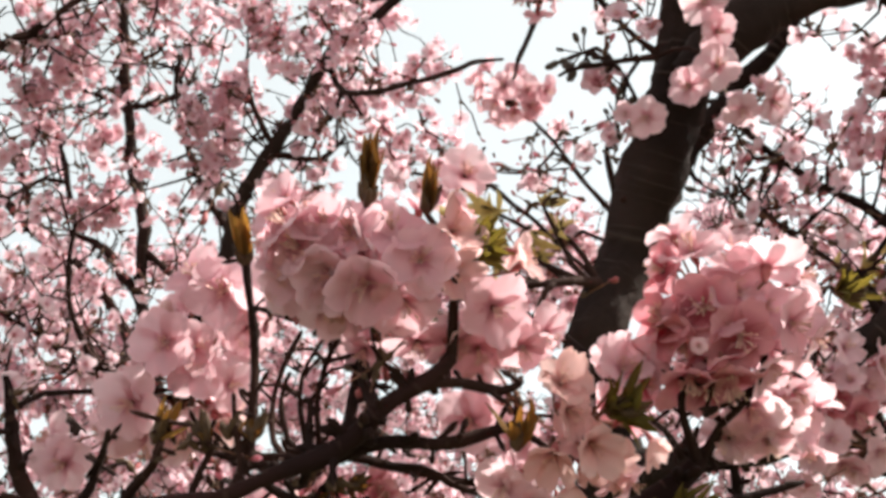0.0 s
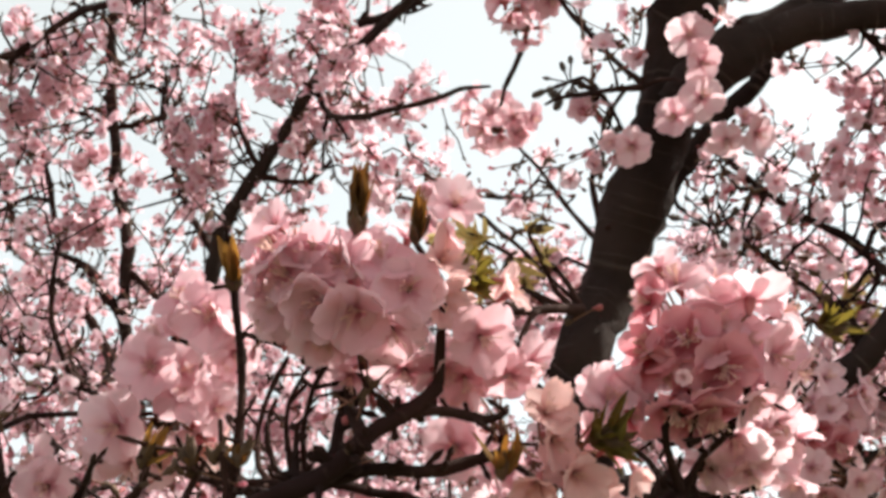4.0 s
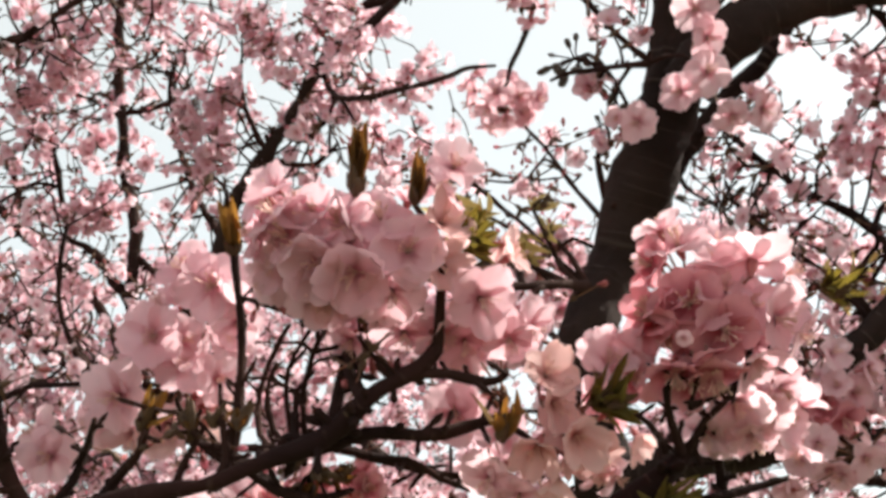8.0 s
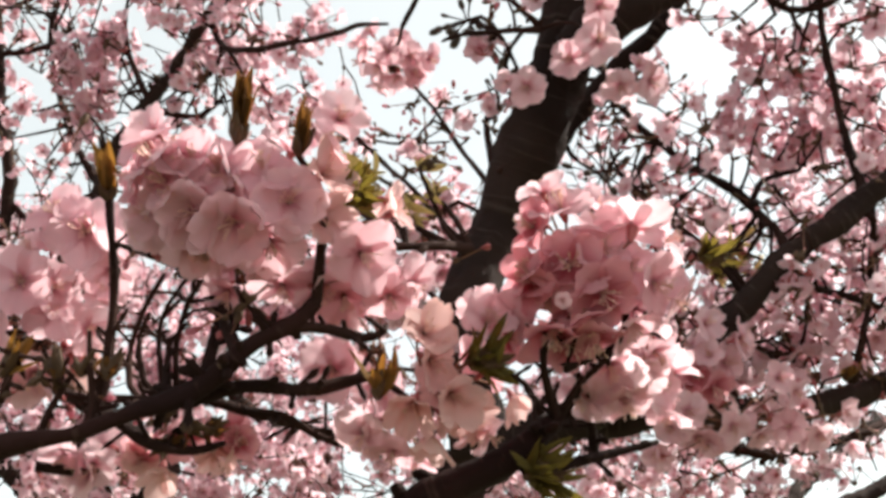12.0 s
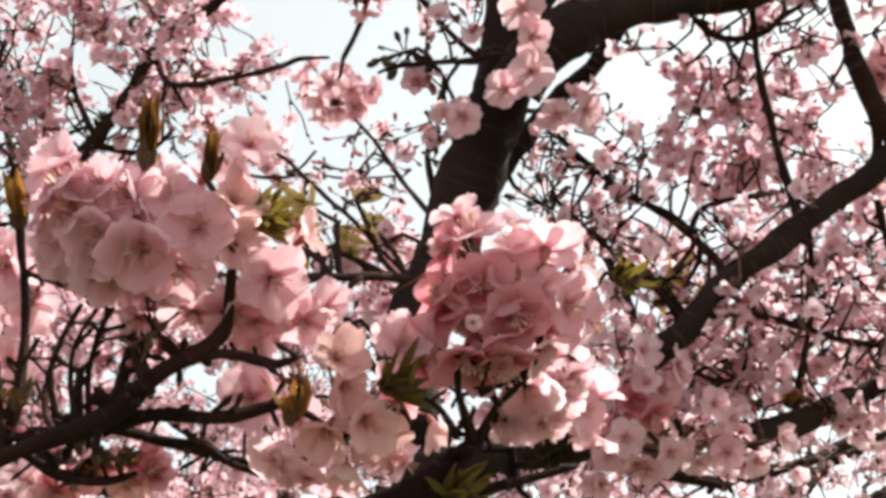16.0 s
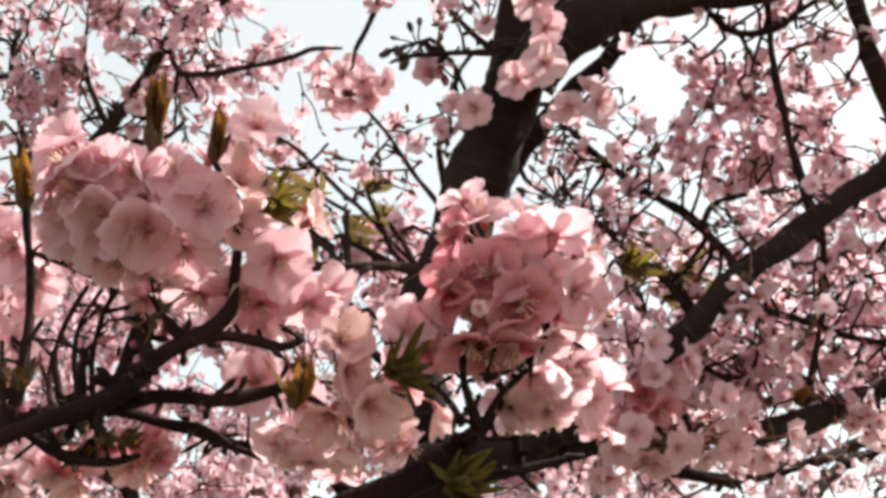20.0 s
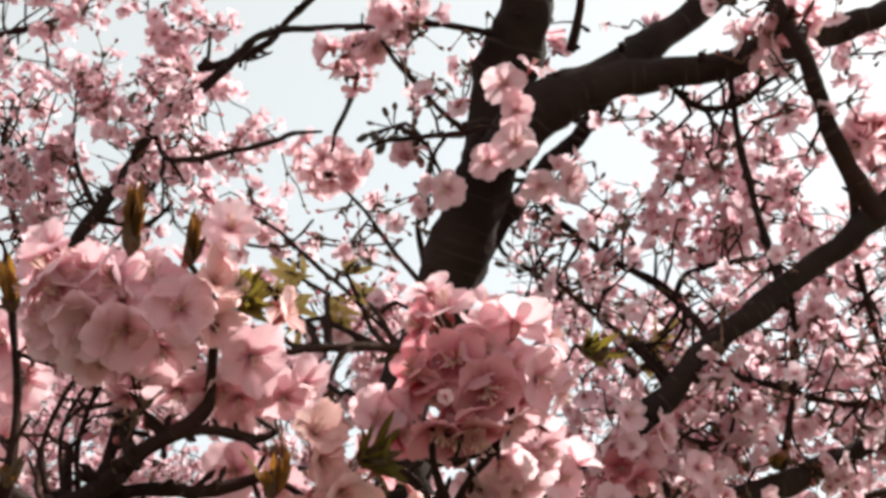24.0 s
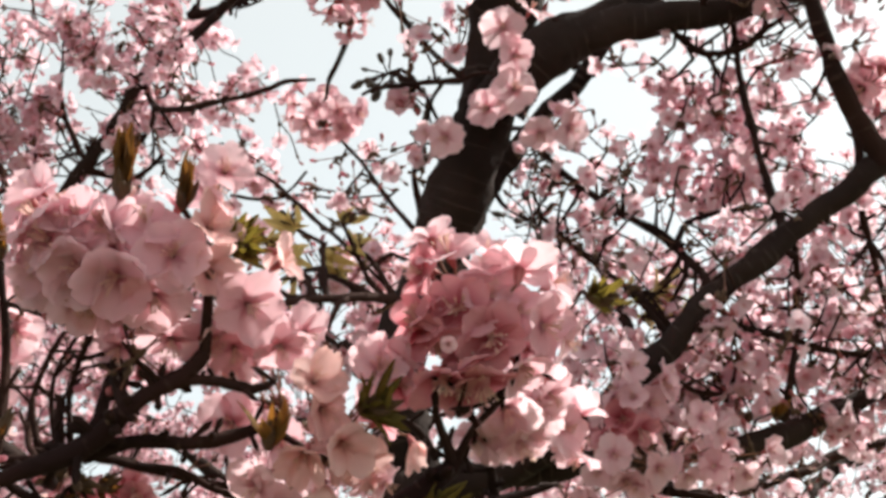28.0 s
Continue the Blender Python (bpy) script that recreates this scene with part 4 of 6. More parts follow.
# ---- the tree behind on the left ----
tree('left', 'cherry_tree', 'cherry tree further back with fine twigs and pink blossom', (-0.241, 1.741, 0.0))
wood('left', 'trunk', [(-0.241, 1.741, -0.05, 0.09), (-0.241, 1.741, 0.6, 0.07), (-0.221, 1.741, 1.0, 0.055), (-0.257, 1.641, 1.749, 0.0150), (-0.224, 1.615, 1.810, 0.0120)], 'slim dark trunk', 14)
wood('left', 'limb', [(-0.224, 1.615, 1.810, 0.0115), (-0.196, 1.598, 1.847, 0.0112), (-0.326, 1.495, 1.924, 0.0108), (-0.327, 1.422, 2.001, 0.0104), (-0.272, 1.318, 2.064, 0.0092), (-0.257, 1.303, 2.100, 0.0089), (-0.236, 1.284, 2.145, 0.0085), (-0.207, 1.268, 2.186, 0.0082), (-0.182, 1.256, 2.216, 0.0079), (-0.166, 1.244, 2.244, 0.0076), (-0.138, 1.198, 2.268, 0.0071), (-0.104, 1.160, 2.276, 0.0063), (-0.061, 1.123, 2.287, 0.0061), (-0.010, 1.039, 2.283, 0.0041), (0.036, 1.010, 2.270, 0.0034), (0.097, 0.959, 2.242, 0.0025), (0.128, 0.935, 2.230, 0.0013)], 'dark arching limb', 14)
wood('left', 'branch', [(-0.083, 1.136, 2.304, 0.0056), (-0.045, 1.127, 2.312, 0.0050), (-0.014, 1.118, 2.324, 0.0047), (0.017, 1.104, 2.345, 0.0044), (0.054, 1.085, 2.378, 0.0038)], '', 7, True)
wood('left', 'branch', [(-0.030, 1.126, 2.310, 0.0019), (-0.017, 1.124, 2.312, 0.0016), (-0.002, 1.120, 2.318, 0.0013)], '', 7, True)
wood('left', 'branch', [(-0.203, 1.265, 2.194, 0.0046), (-0.216, 1.257, 2.212, 0.0039), (-0.225, 1.247, 2.237, 0.0033), (-0.234, 1.234, 2.270, 0.0023)], '', 7, True)
wood('left', 'branch', [(-0.183, 1.258, 2.210, 0.0046), (-0.167, 1.262, 2.201, 0.0036), (-0.147, 1.257, 2.213, 0.0033), (-0.133, 1.250, 2.229, 0.0026), (-0.120, 1.242, 2.250, 0.0020)], '', 7, True)
wood('left', 'branch', [(-0.203, 1.270, 2.182, 0.0046), (-0.173, 1.272, 2.176, 0.0039), (-0.150, 1.272, 2.177, 0.0036), (-0.131, 1.267, 2.190, 0.0026), (-0.121, 1.262, 2.202, 0.0016)], '', 7, True)
wood('left', 'branch', [(-0.131, 1.172, 2.247, 0.0038), (-0.112, 1.130, 2.191, 0.0033), (-0.076, 1.084, 2.159, 0.0032), (-0.035, 1.058, 2.155, 0.0028), (0.004, 1.032, 2.153, 0.0027), (0.026, 1.009, 2.148, 0.0024), (0.053, 1.008, 2.150, 0.0013)], '', 7, True)
wood('left', 'branch', [(-0.263, 1.336, 2.114, 0.0047), (-0.293, 1.354, 2.167, 0.0041), (-0.322, 1.371, 2.229, 0.0039), (-0.334, 1.352, 2.275, 0.0039), (-0.338, 1.333, 2.321, 0.0032), (-0.327, 1.317, 2.361, 0.0021)], '', 7, True)
wood('left', 'limb', [(-0.224, 1.617, 1.804, 0.0112), (-0.378, 1.591, 1.914, 0.0108), (-0.411, 1.601, 2.011, 0.0104), (-0.425, 1.555, 2.125, 0.0092), (-0.417, 1.520, 2.210, 0.0085), (-0.430, 1.491, 2.281, 0.0081), (-0.437, 1.456, 2.367, 0.0081), (-0.436, 1.433, 2.424, 0.0073), (-0.429, 1.404, 2.495, 0.0065), (-0.414, 1.369, 2.580, 0.0050), (-0.398, 1.340, 2.652, 0.0031)], 'dark upright limb', 14)
wood('left', 'branch', [(-0.438, 1.462, 2.353, 0.0042), (-0.406, 1.459, 2.358, 0.0038), (-0.371, 1.456, 2.366, 0.0035), (-0.340, 1.448, 2.387, 0.0019)], '', 7, True)
wood('left', 'branch', [(-0.438, 1.463, 2.349, 0.0038), (-0.464, 1.456, 2.367, 0.0035), (-0.494, 1.451, 2.378, 0.0027), (-0.517, 1.441, 2.404, 0.0019)], '', 7, True)
wood('left', 'branch', [(-0.416, 1.534, 2.174, 0.0046), (-0.394, 1.543, 2.153, 0.0042), (-0.375, 1.549, 2.138, 0.0035)], '', 7, True)
wood('left', 'branch', [(-0.431, 1.438, 2.410, 0.0035), (-0.409, 1.436, 2.417, 0.0027), (-0.386, 1.431, 2.427, 0.0023), (-0.374, 1.424, 2.445, 0.0015)], '', 7, True)
wood('left', 'branch', [(-0.425, 1.560, 2.110, 0.0085), (-0.448, 1.547, 2.143, 0.0077), (-0.474, 1.533, 2.179, 0.0062), (-0.512, 1.525, 2.197, 0.0038)], '', 7, True)
wood('left', 'branch', [(-0.456, 1.686, 2.069, 0.0073), (-0.520, 1.642, 2.175, 0.0073), (-0.592, 1.620, 2.229, 0.0082), (-0.641, 1.602, 2.275, 0.0073), (-0.705, 1.583, 2.321, 0.0049)], '', 7, True)
wood('left', 'branch', [(-0.422, 1.548, 2.019, 0.0052), (-0.430, 1.390, 1.979, 0.0040), (-0.445, 1.337, 2.017, 0.0036), (-0.448, 1.317, 2.066, 0.0033), (-0.437, 1.297, 2.114, 0.0026)], '', 7, True)
wood('left', 'branch', [(-0.418, 1.557, 1.998, 0.0052), (-0.467, 1.466, 1.995, 0.0046), (-0.516, 1.453, 2.028, 0.0043), (-0.558, 1.444, 2.049, 0.0035), (-0.601, 1.437, 2.065, 0.0028)], '', 7, True)
wood('left', 'branch', [(-0.592, 1.620, 2.229, 0.0049), (-0.616, 1.589, 2.305, 0.0045), (-0.631, 1.565, 2.366, 0.0037)], '', 7, True)
wood('left', 'branch', [(-0.512, 1.525, 2.197, 0.0038), (-0.519, 1.499, 2.261, 0.0042), (-0.530, 1.478, 2.311, 0.0038), (-0.541, 1.461, 2.354, 0.0031)], '', 7, True)
wood('left', 'branch', [(-0.517, 1.441, 2.404, 0.0025), (-0.478, 1.193, 2.308, 0.0045), (-0.537, 1.205, 2.281, 0.0038)], '', 7, True)
wood('left', 'branch', [(-0.418, 1.336, 2.446, 0.0044), (-0.364, 1.290, 2.448, 0.0043), (-0.292, 1.281, 2.465, 0.0035), (-0.228, 1.267, 2.496, 0.0028)], '', 7, True)
wood('left', 'branch', [(-0.478, 1.193, 2.308, 0.0045), (-0.417, 1.204, 2.366, 0.0046), (-0.386, 1.228, 2.397, 0.0044), (-0.354, 1.251, 2.438, 0.0041)], '', 7, True)
wood('left', 'branch', [(-0.604, 1.507, 2.241, 0.0031), (-0.557, 1.497, 2.265, 0.0031), (-0.519, 1.499, 2.261, 0.0031)], '', 7, True)
# ---- the tree behind on the right ----
tree('back', 'cherry_tree', 'distant cherry tree, a haze of small pink blossom', (0.209, 2.640, 0.0))
wood('back', 'trunk', [(0.209, 2.640, -0.05, 0.10), (0.209, 2.640, 0.7, 0.08), (0.202, 2.310, 1.817, 0.0311), (0.272, 2.219, 1.992, 0.0228)], 'dark trunk further back', 14)
wood('back', 'limb', [(0.272, 2.219, 1.992, 0.0207), (0.519, 2.181, 2.011, 0.0100), (0.724, 2.124, 2.078, 0.0087), (0.857, 2.071, 2.157, 0.0081), (0.995, 2.089, 2.295, 0.0065), (1.111, 2.013, 2.427, 0.0049), (1.217, 1.947, 2.540, 0.0032)], 'far dark limb', 14)
wood('back', 'limb', [(0.478, 2.189, 2.003, 0.0166), (0.664, 2.178, 2.191, 0.0129), (0.620, 2.109, 2.349, 0.0108), (0.576, 2.059, 2.467, 0.0081), (0.628, 2.008, 2.563, 0.0054)], 'far dark limb', 14)
wood('back', 'limb', [(0.272, 2.219, 1.992, 0.0145), (0.258, 2.261, 2.118, 0.0129), (0.172, 2.229, 2.210, 0.0108), (-0.001, 2.191, 2.333, 0.0086), (-0.216, 2.177, 2.419, 0.0065)], 'far dark limb', 14)
wood('back', 'limb', [(0.009, 2.432, 1.986, 0.0146), (-0.169, 2.380, 2.112, 0.0123), (-0.302, 2.337, 2.218, 0.0101), (-0.391, 2.303, 2.302, 0.0079), (-0.457, 2.285, 2.345, 0.0045)], 'far dark limb', 14)
# thin twigs with dark buds against the open sky
wood('back', 'twig', [(-0.050, 1.369, 2.202, 0.0024), (-0.012, 1.367, 2.195, 0.0022), (0.036, 1.360, 2.198, 0.0019), (0.085, 1.357, 2.192, 0.0017), (0.147, 1.349, 2.192, 0.0014)], 'thin twig with small dark buds', 7, True)
wood('back', 'twig', [(-0.037, 1.359, 2.220, 0.0028), (-0.016, 1.364, 2.204, 0.0026), (0.009, 1.370, 2.184, 0.0023), (0.033, 1.375, 2.165, 0.0021)], '', 7, True)
wood('back', 'twig', [(0.012, 1.363, 2.198, 0.0021), (0.026, 1.357, 2.207, 0.0019), (0.043, 1.348, 2.224, 0.0017)], '', 7, True)
wood('back', 'twig', [(-0.034, 1.337, 2.270, 0.0017), (-0.032, 1.347, 2.248, 0.0021), (-0.033, 1.359, 2.220, 0.0024)], '', 7, True)
bunches('back', [
    (-0.005, 1.366, 2.195, 0.016, 6),
    (0.014, 1.360, 2.203, 0.016, 6),
    (0.057, 1.359, 2.196, 0.016, 6),
    (0.086, 1.357, 2.192, 0.016, 6),
    (0.100, 1.353, 2.197, 0.016, 6),
    (0.119, 1.356, 2.184, 0.016, 6),
    (0.141, 1.355, 2.181, 0.016, 6),
    (-0.023, 1.348, 2.241, 0.016, 6),
    (0.029, 1.369, 2.178, 0.016, 6),
    (0.001, 1.354, 2.221, 0.016, 6)], False, 'dark unopened flower buds on thin twigs', 0.8)
# light put into the kinds: rose for the shaded middle, pale for backlit petals
cluster('near', 'big round cluster of rose-pink cherry flowers, coloured deeper in shade, paler on the lit top', [
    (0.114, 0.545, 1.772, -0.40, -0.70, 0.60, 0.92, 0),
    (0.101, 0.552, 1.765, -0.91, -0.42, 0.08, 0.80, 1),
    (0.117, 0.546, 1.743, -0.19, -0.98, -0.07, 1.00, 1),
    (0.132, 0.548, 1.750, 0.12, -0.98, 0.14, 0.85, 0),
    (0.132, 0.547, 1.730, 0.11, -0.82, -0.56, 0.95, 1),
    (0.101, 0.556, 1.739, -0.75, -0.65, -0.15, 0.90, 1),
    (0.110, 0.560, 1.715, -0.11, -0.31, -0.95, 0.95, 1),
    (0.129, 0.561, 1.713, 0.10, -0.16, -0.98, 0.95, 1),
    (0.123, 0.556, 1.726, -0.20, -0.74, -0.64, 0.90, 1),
    # stalkless quarter-size pale flower in place of a sunlit star of calyx or petal
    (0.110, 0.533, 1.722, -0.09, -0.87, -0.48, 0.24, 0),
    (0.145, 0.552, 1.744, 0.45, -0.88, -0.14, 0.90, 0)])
cluster('near', 'pale flowers round the rose-pink cluster', [
    (0.106, 0.547, 1.781, -0.22, -0.04, 0.97, 0.70, 0),
    (0.148, 0.543, 1.762, 0.26, 0.24, 0.94, 1.00, 0),
    (0.166, 0.555, 1.760, 0.85, -0.40, 0.35, 0.80, 0),
    (0.158, 0.551, 1.737, 0.54, -0.73, -0.42, 0.95, 0),
    (0.171, 0.562, 1.733, 0.78, -0.23, -0.58, 0.75, 0),
    (0.091, 0.567, 1.724, -0.71, -0.42, -0.56, 0.80, 0),
    (0.147, 0.562, 1.721, 0.43, -0.34, -0.84, 0.85, 0),
    (0.076, 0.571, 1.729, -0.64, -0.76, 0.11, 0.65, 0),
    (0.136, 0.552, 1.772, 0.13, -0.68, 0.72, 0.75, 0)], 0.8)
cluster('near', 'cluster of pink flowers hanging below the rose-pink cluster', [
    (0.143, 0.586, 1.705, 0.01, -0.75, -0.66, 0.95, 0),
    (0.130, 0.598, 1.692, -0.33, -0.50, -0.80, 0.80, 0),
    (0.152, 0.598, 1.691, 0.33, -0.35, -0.87, 0.80, 0),
    (0.167, 0.591, 1.714, 0.58, -0.30, -0.76, 0.75, 0),
    (0.160, 0.597, 1.705, 0.37, -0.64, -0.67, 0.80, 0)])
cluster('main', 'round hanging ball of pink cherry flowers on a thin twig', [
    (0.034, 1.037, 2.139, -0.93, -0.36, -0.04, 0.78, 0),
    (0.046, 1.039, 2.120, -0.49, -0.28, -0.82, 0.80, 0),
    (0.064, 1.044, 2.115, -0.16, -0.13, -0.98, 0.80, 0),
    (0.083, 1.041, 2.117, 0.27, -0.23, -0.94, 0.78, 0),
    (0.094, 1.038, 2.131, 0.71, -0.45, -0.55, 0.75, 0),
    (0.054, 1.027, 2.131, -0.32, -0.93, -0.18, 0.80, 0),
    (0.075, 1.027, 2.126, 0.21, -0.90, -0.39, 0.78, 0),
    (0.038, 1.036, 2.155, -0.62, -0.63, 0.47, 0.70, 0),
    (0.065, 1.030, 2.146, -0.10, -0.98, 0.15, 0.70, 0),
    (0.048, 1.056, 2.113, -0.36, 0.19, -0.91, 0.70, 0)], 0.8)
cluster('main', 'small pink cherry flowers along the low limb', [
    (0.260, 0.890, 1.741, -0.32, -0.69, -0.65, 0.72, 0),
    (0.284, 0.900, 1.736, 0.04, -0.54, -0.84, 0.70, 0),
    (0.303, 0.875, 1.739, 0.14, -0.81, -0.57, 0.72, 0),
    (0.327, 0.885, 1.735, 0.29, -0.48, -0.83, 0.68, 0),
    (0.345, 0.871, 1.738, -0.44, -0.89, -0.11, 0.70, 0),
    (0.373, 0.885, 1.735, 0.13, -0.67, -0.73, 0.70, 0),
    (0.384, 0.863, 1.746, 0.54, -0.84, -0.06, 0.68, 0),
    (0.291, 0.877, 1.793, -0.44, -0.89, 0.14, 0.70, 0),
    (0.332, 0.849, 1.769, 0.23, -0.97, -0.03, 0.75, 0),
    (0.348, 0.861, 1.762, 0.52, -0.59, -0.61, 0.66, 0),
    (0.252, 0.899, 1.721, -0.32, -0.58, -0.75, 0.70, 0),
    (0.270, 0.875, 1.750, 0.11, -0.96, -0.26, 0.80, 0)], 0.8)
# the rose kind colours the lower flowers dusky, as if shaded
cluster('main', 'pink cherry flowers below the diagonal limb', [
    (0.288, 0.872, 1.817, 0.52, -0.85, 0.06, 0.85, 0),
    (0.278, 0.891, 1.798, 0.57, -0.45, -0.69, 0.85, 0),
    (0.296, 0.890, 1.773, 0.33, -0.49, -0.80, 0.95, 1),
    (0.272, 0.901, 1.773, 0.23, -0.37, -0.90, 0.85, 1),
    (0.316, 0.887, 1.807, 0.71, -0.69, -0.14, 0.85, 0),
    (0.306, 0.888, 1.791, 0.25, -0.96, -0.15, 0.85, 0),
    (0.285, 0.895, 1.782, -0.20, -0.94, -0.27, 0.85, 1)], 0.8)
cluster('near', 'cluster of large pale pink five-petalled cherry flowers', [
    (-0.079, 0.532, 1.785, -0.69, -0.41, 0.60, 0.95, 0),
    (-0.066, 0.534, 1.770, -0.52, -0.79, -0.32, 1.00, 0),
    (-0.041, 0.531, 1.756, -0.10, -0.75, -0.65, 1.05, 0),
    (-0.025, 0.537, 1.749, 0.11, -0.57, -0.81, 1.00, 0),
    (-0.049, 0.530, 1.780, -0.22, -0.90, 0.37, 0.95, 0),
    (-0.029, 0.528, 1.779, 0.01, -0.85, 0.53, 0.95, 0),
    (-0.016, 0.526, 1.764, 0.12, -0.98, -0.17, 0.95, 0),
    (-0.001, 0.531, 1.780, 0.63, -0.75, 0.22, 0.85, 2),
    (-0.003, 0.538, 1.763, 0.59, -0.69, -0.42, 0.90, 2),
    (0.006, 0.531, 1.809, 0.28, -0.94, 0.18, 0.85, 0),
    (0.017, 0.543, 1.746, 0.42, -0.73, -0.53, 1.00, 0),
    (0.032, 0.554, 1.771, 0.81, -0.44, 0.39, 0.75, 2)], 0.7)
cluster('near', 'cluster of large pale pink five-petalled cherry flowers', [
    (-0.074, 0.533, 1.776, -0.54, -0.84, 0.01, 0.95, 0),
    (-0.061, 0.533, 1.783, -0.35, -0.83, 0.43, 0.95, 0),
    (-0.077, 0.544, 1.766, -0.63, -0.61, -0.48, 0.80, 0),
    (-0.058, 0.535, 1.761, -0.30, -0.78, -0.55, 1.00, 0),
    (-0.060, 0.545, 1.753, -0.21, -0.44, -0.87, 0.85, 0),
    (-0.069, 0.538, 1.792, -0.34, -0.47, 0.82, 0.80, 0),
    (-0.084, 0.537, 1.797, -0.56, -0.10, 0.82, 0.80, 0),
    (-0.042, 0.529, 1.771, -0.09, -0.99, -0.07, 0.95, 0),
    (-0.090, 0.544, 1.782, -0.91, -0.42, 0.08, 0.75, 0)], 0.7)
cluster('near', 'cluster of large pale pink five-petalled cherry flowers', [
    (-0.019, 0.562, 1.736, 0.00, -0.38, -0.92, 0.90, 0),
    (-0.000, 0.562, 1.739, 0.25, -0.28, -0.93, 0.85, 0),
    (0.043, 0.573, 1.742, 0.52, -0.55, -0.65, 0.85, 0),
    (0.032, 0.571, 1.735, 0.12, -0.52, -0.84, 0.80, 0),
    (-0.085, 0.553, 1.760, -0.51, -0.57, -0.65, 0.70, 0),
    (-0.054, 0.553, 1.751, -0.33, -0.50, -0.80, 0.90, 0),
    (-0.039, 0.544, 1.798, -0.11, -0.49, 0.86, 0.75, 0),
    (-0.017, 0.547, 1.798, 0.24, -0.14, 0.96, 0.75, 0),
    (0.010, 0.569, 1.734, 0.25, -0.28, -0.93, 0.80, 0),
    (-0.046, 0.578, 1.738, -0.25, -0.45, -0.86, 0.75, 0)], 0.7)
cluster('near', 'spray of pale pink cherry flowers low on the bough', [
    (-0.175, 0.697, 1.781, 0.00, -0.96, -0.27, 1.18, 0),
    (-0.196, 0.710, 1.748, -0.21, -0.91, -0.36, 1.24, 0),
    (-0.169, 0.725, 1.734, 0.20, -0.45, -0.87, 1.18, 0),
    (-0.240, 0.730, 1.716, -0.10, -0.96, -0.27, 1.06, 0),
    (-0.139, 0.717, 1.759, 0.55, -0.81, -0.19, 0.83, 0),
    (-0.140, 0.686, 1.808, 0.11, -0.98, -0.16, 1.24, 0),
    (-0.126, 0.700, 1.790, 0.34, -0.58, -0.74, 0.94, 0),
    (-0.148, 0.727, 1.739, 0.48, -0.34, -0.81, 0.83, 2),
    (-0.160, 0.708, 1.781, 0.62, -0.78, -0.06, 0.94, 0),
    (-0.190, 0.729, 1.729, -0.12, -0.32, -0.94, 1.06, 0),
    (-0.157, 0.692, 1.821, -0.35, -0.89, 0.29, 1.06, 0),
    (-0.249, 0.732, 1.731, -0.61, -0.76, 0.24, 0.94, 0)])
cluster('near', 'cluster of cream-pink cherry flowers, some past their best', [
    (0.048, 0.558, 1.712, 0.44, -0.83, 0.35, 0.85, 2),
    (0.051, 0.564, 1.701, 0.68, -0.53, -0.52, 0.85, 2),
    (0.061, 0.566, 1.685, 0.31, -0.78, -0.54, 0.90, 2),
    (0.073, 0.576, 1.677, 0.44, -0.55, -0.71, 0.70, 2),
    (0.073, 0.583, 1.670, 0.33, -0.13, -0.93, 0.60, 0),
    (0.052, 0.580, 1.668, -0.01, -0.24, -0.97, 0.75, 2),
    (0.044, 0.572, 1.682, -0.25, -0.60, -0.76, 0.85, 2),
    (0.021, 0.583, 1.669, -0.36, -0.58, -0.73, 0.80, 0),
    (0.035, 0.588, 1.662, -0.14, -0.14, -0.98, 0.70, 0),
    (0.079, 0.567, 1.720, 0.17, -0.94, 0.28, 0.80, 0),
    (0.089, 0.572, 1.714, 0.70, -0.71, -0.11, 0.70, 1)], 0.6)
# rose and aged petal kinds also paint the shade below the bough
cluster('near', 'pink cherry flowers under the bough, ageing and coloured duller for the shade', [
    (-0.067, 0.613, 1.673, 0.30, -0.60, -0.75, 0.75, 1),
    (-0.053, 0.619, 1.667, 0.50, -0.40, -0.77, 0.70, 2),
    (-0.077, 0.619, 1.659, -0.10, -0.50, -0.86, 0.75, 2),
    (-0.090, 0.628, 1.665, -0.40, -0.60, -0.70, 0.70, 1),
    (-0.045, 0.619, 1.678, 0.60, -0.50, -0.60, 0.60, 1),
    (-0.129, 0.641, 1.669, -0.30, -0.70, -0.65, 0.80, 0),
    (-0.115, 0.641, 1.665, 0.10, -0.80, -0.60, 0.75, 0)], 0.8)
cluster('near', 'pink cherry flowers in the shade behind the bough', [
    (0.006, 0.623, 1.711, -0.22, -0.91, -0.36, 0.95, 0),
    (0.029, 0.636, 1.704, 0.24, -0.85, -0.47, 0.80, 0),
    (0.009, 0.592, 1.734, -0.36, -0.58, -0.73, 0.90, 0),
    (0.020, 0.589, 1.741, 0.10, -0.39, -0.92, 0.85, 0),
    (0.100, 0.628, 1.699, 0.35, -0.44, -0.83, 0.70, 2),
    (0.050, 0.640, 1.669, -0.02, -0.14, -0.99, 0.80, 0)])
umbel('main', [
    (0.334, 1.011, 1.812, 0.023, 6, 1),
    (0.416, 1.039, 1.825, 0.020, 4, 1),
    (0.466, 1.017, 1.866, 0.019, 4, 1),
    (0.397, 1.045, 1.874, 0.018, 3, 0),
    (0.306, 0.935, 1.773, 0.017, 5, 1),
    (0.356, 0.950, 1.765, 0.014, 3, 1)], 'cluster of pink flowers below the diagonal limb', 0.85, stalk=(0.1, -0.8, -0.45))
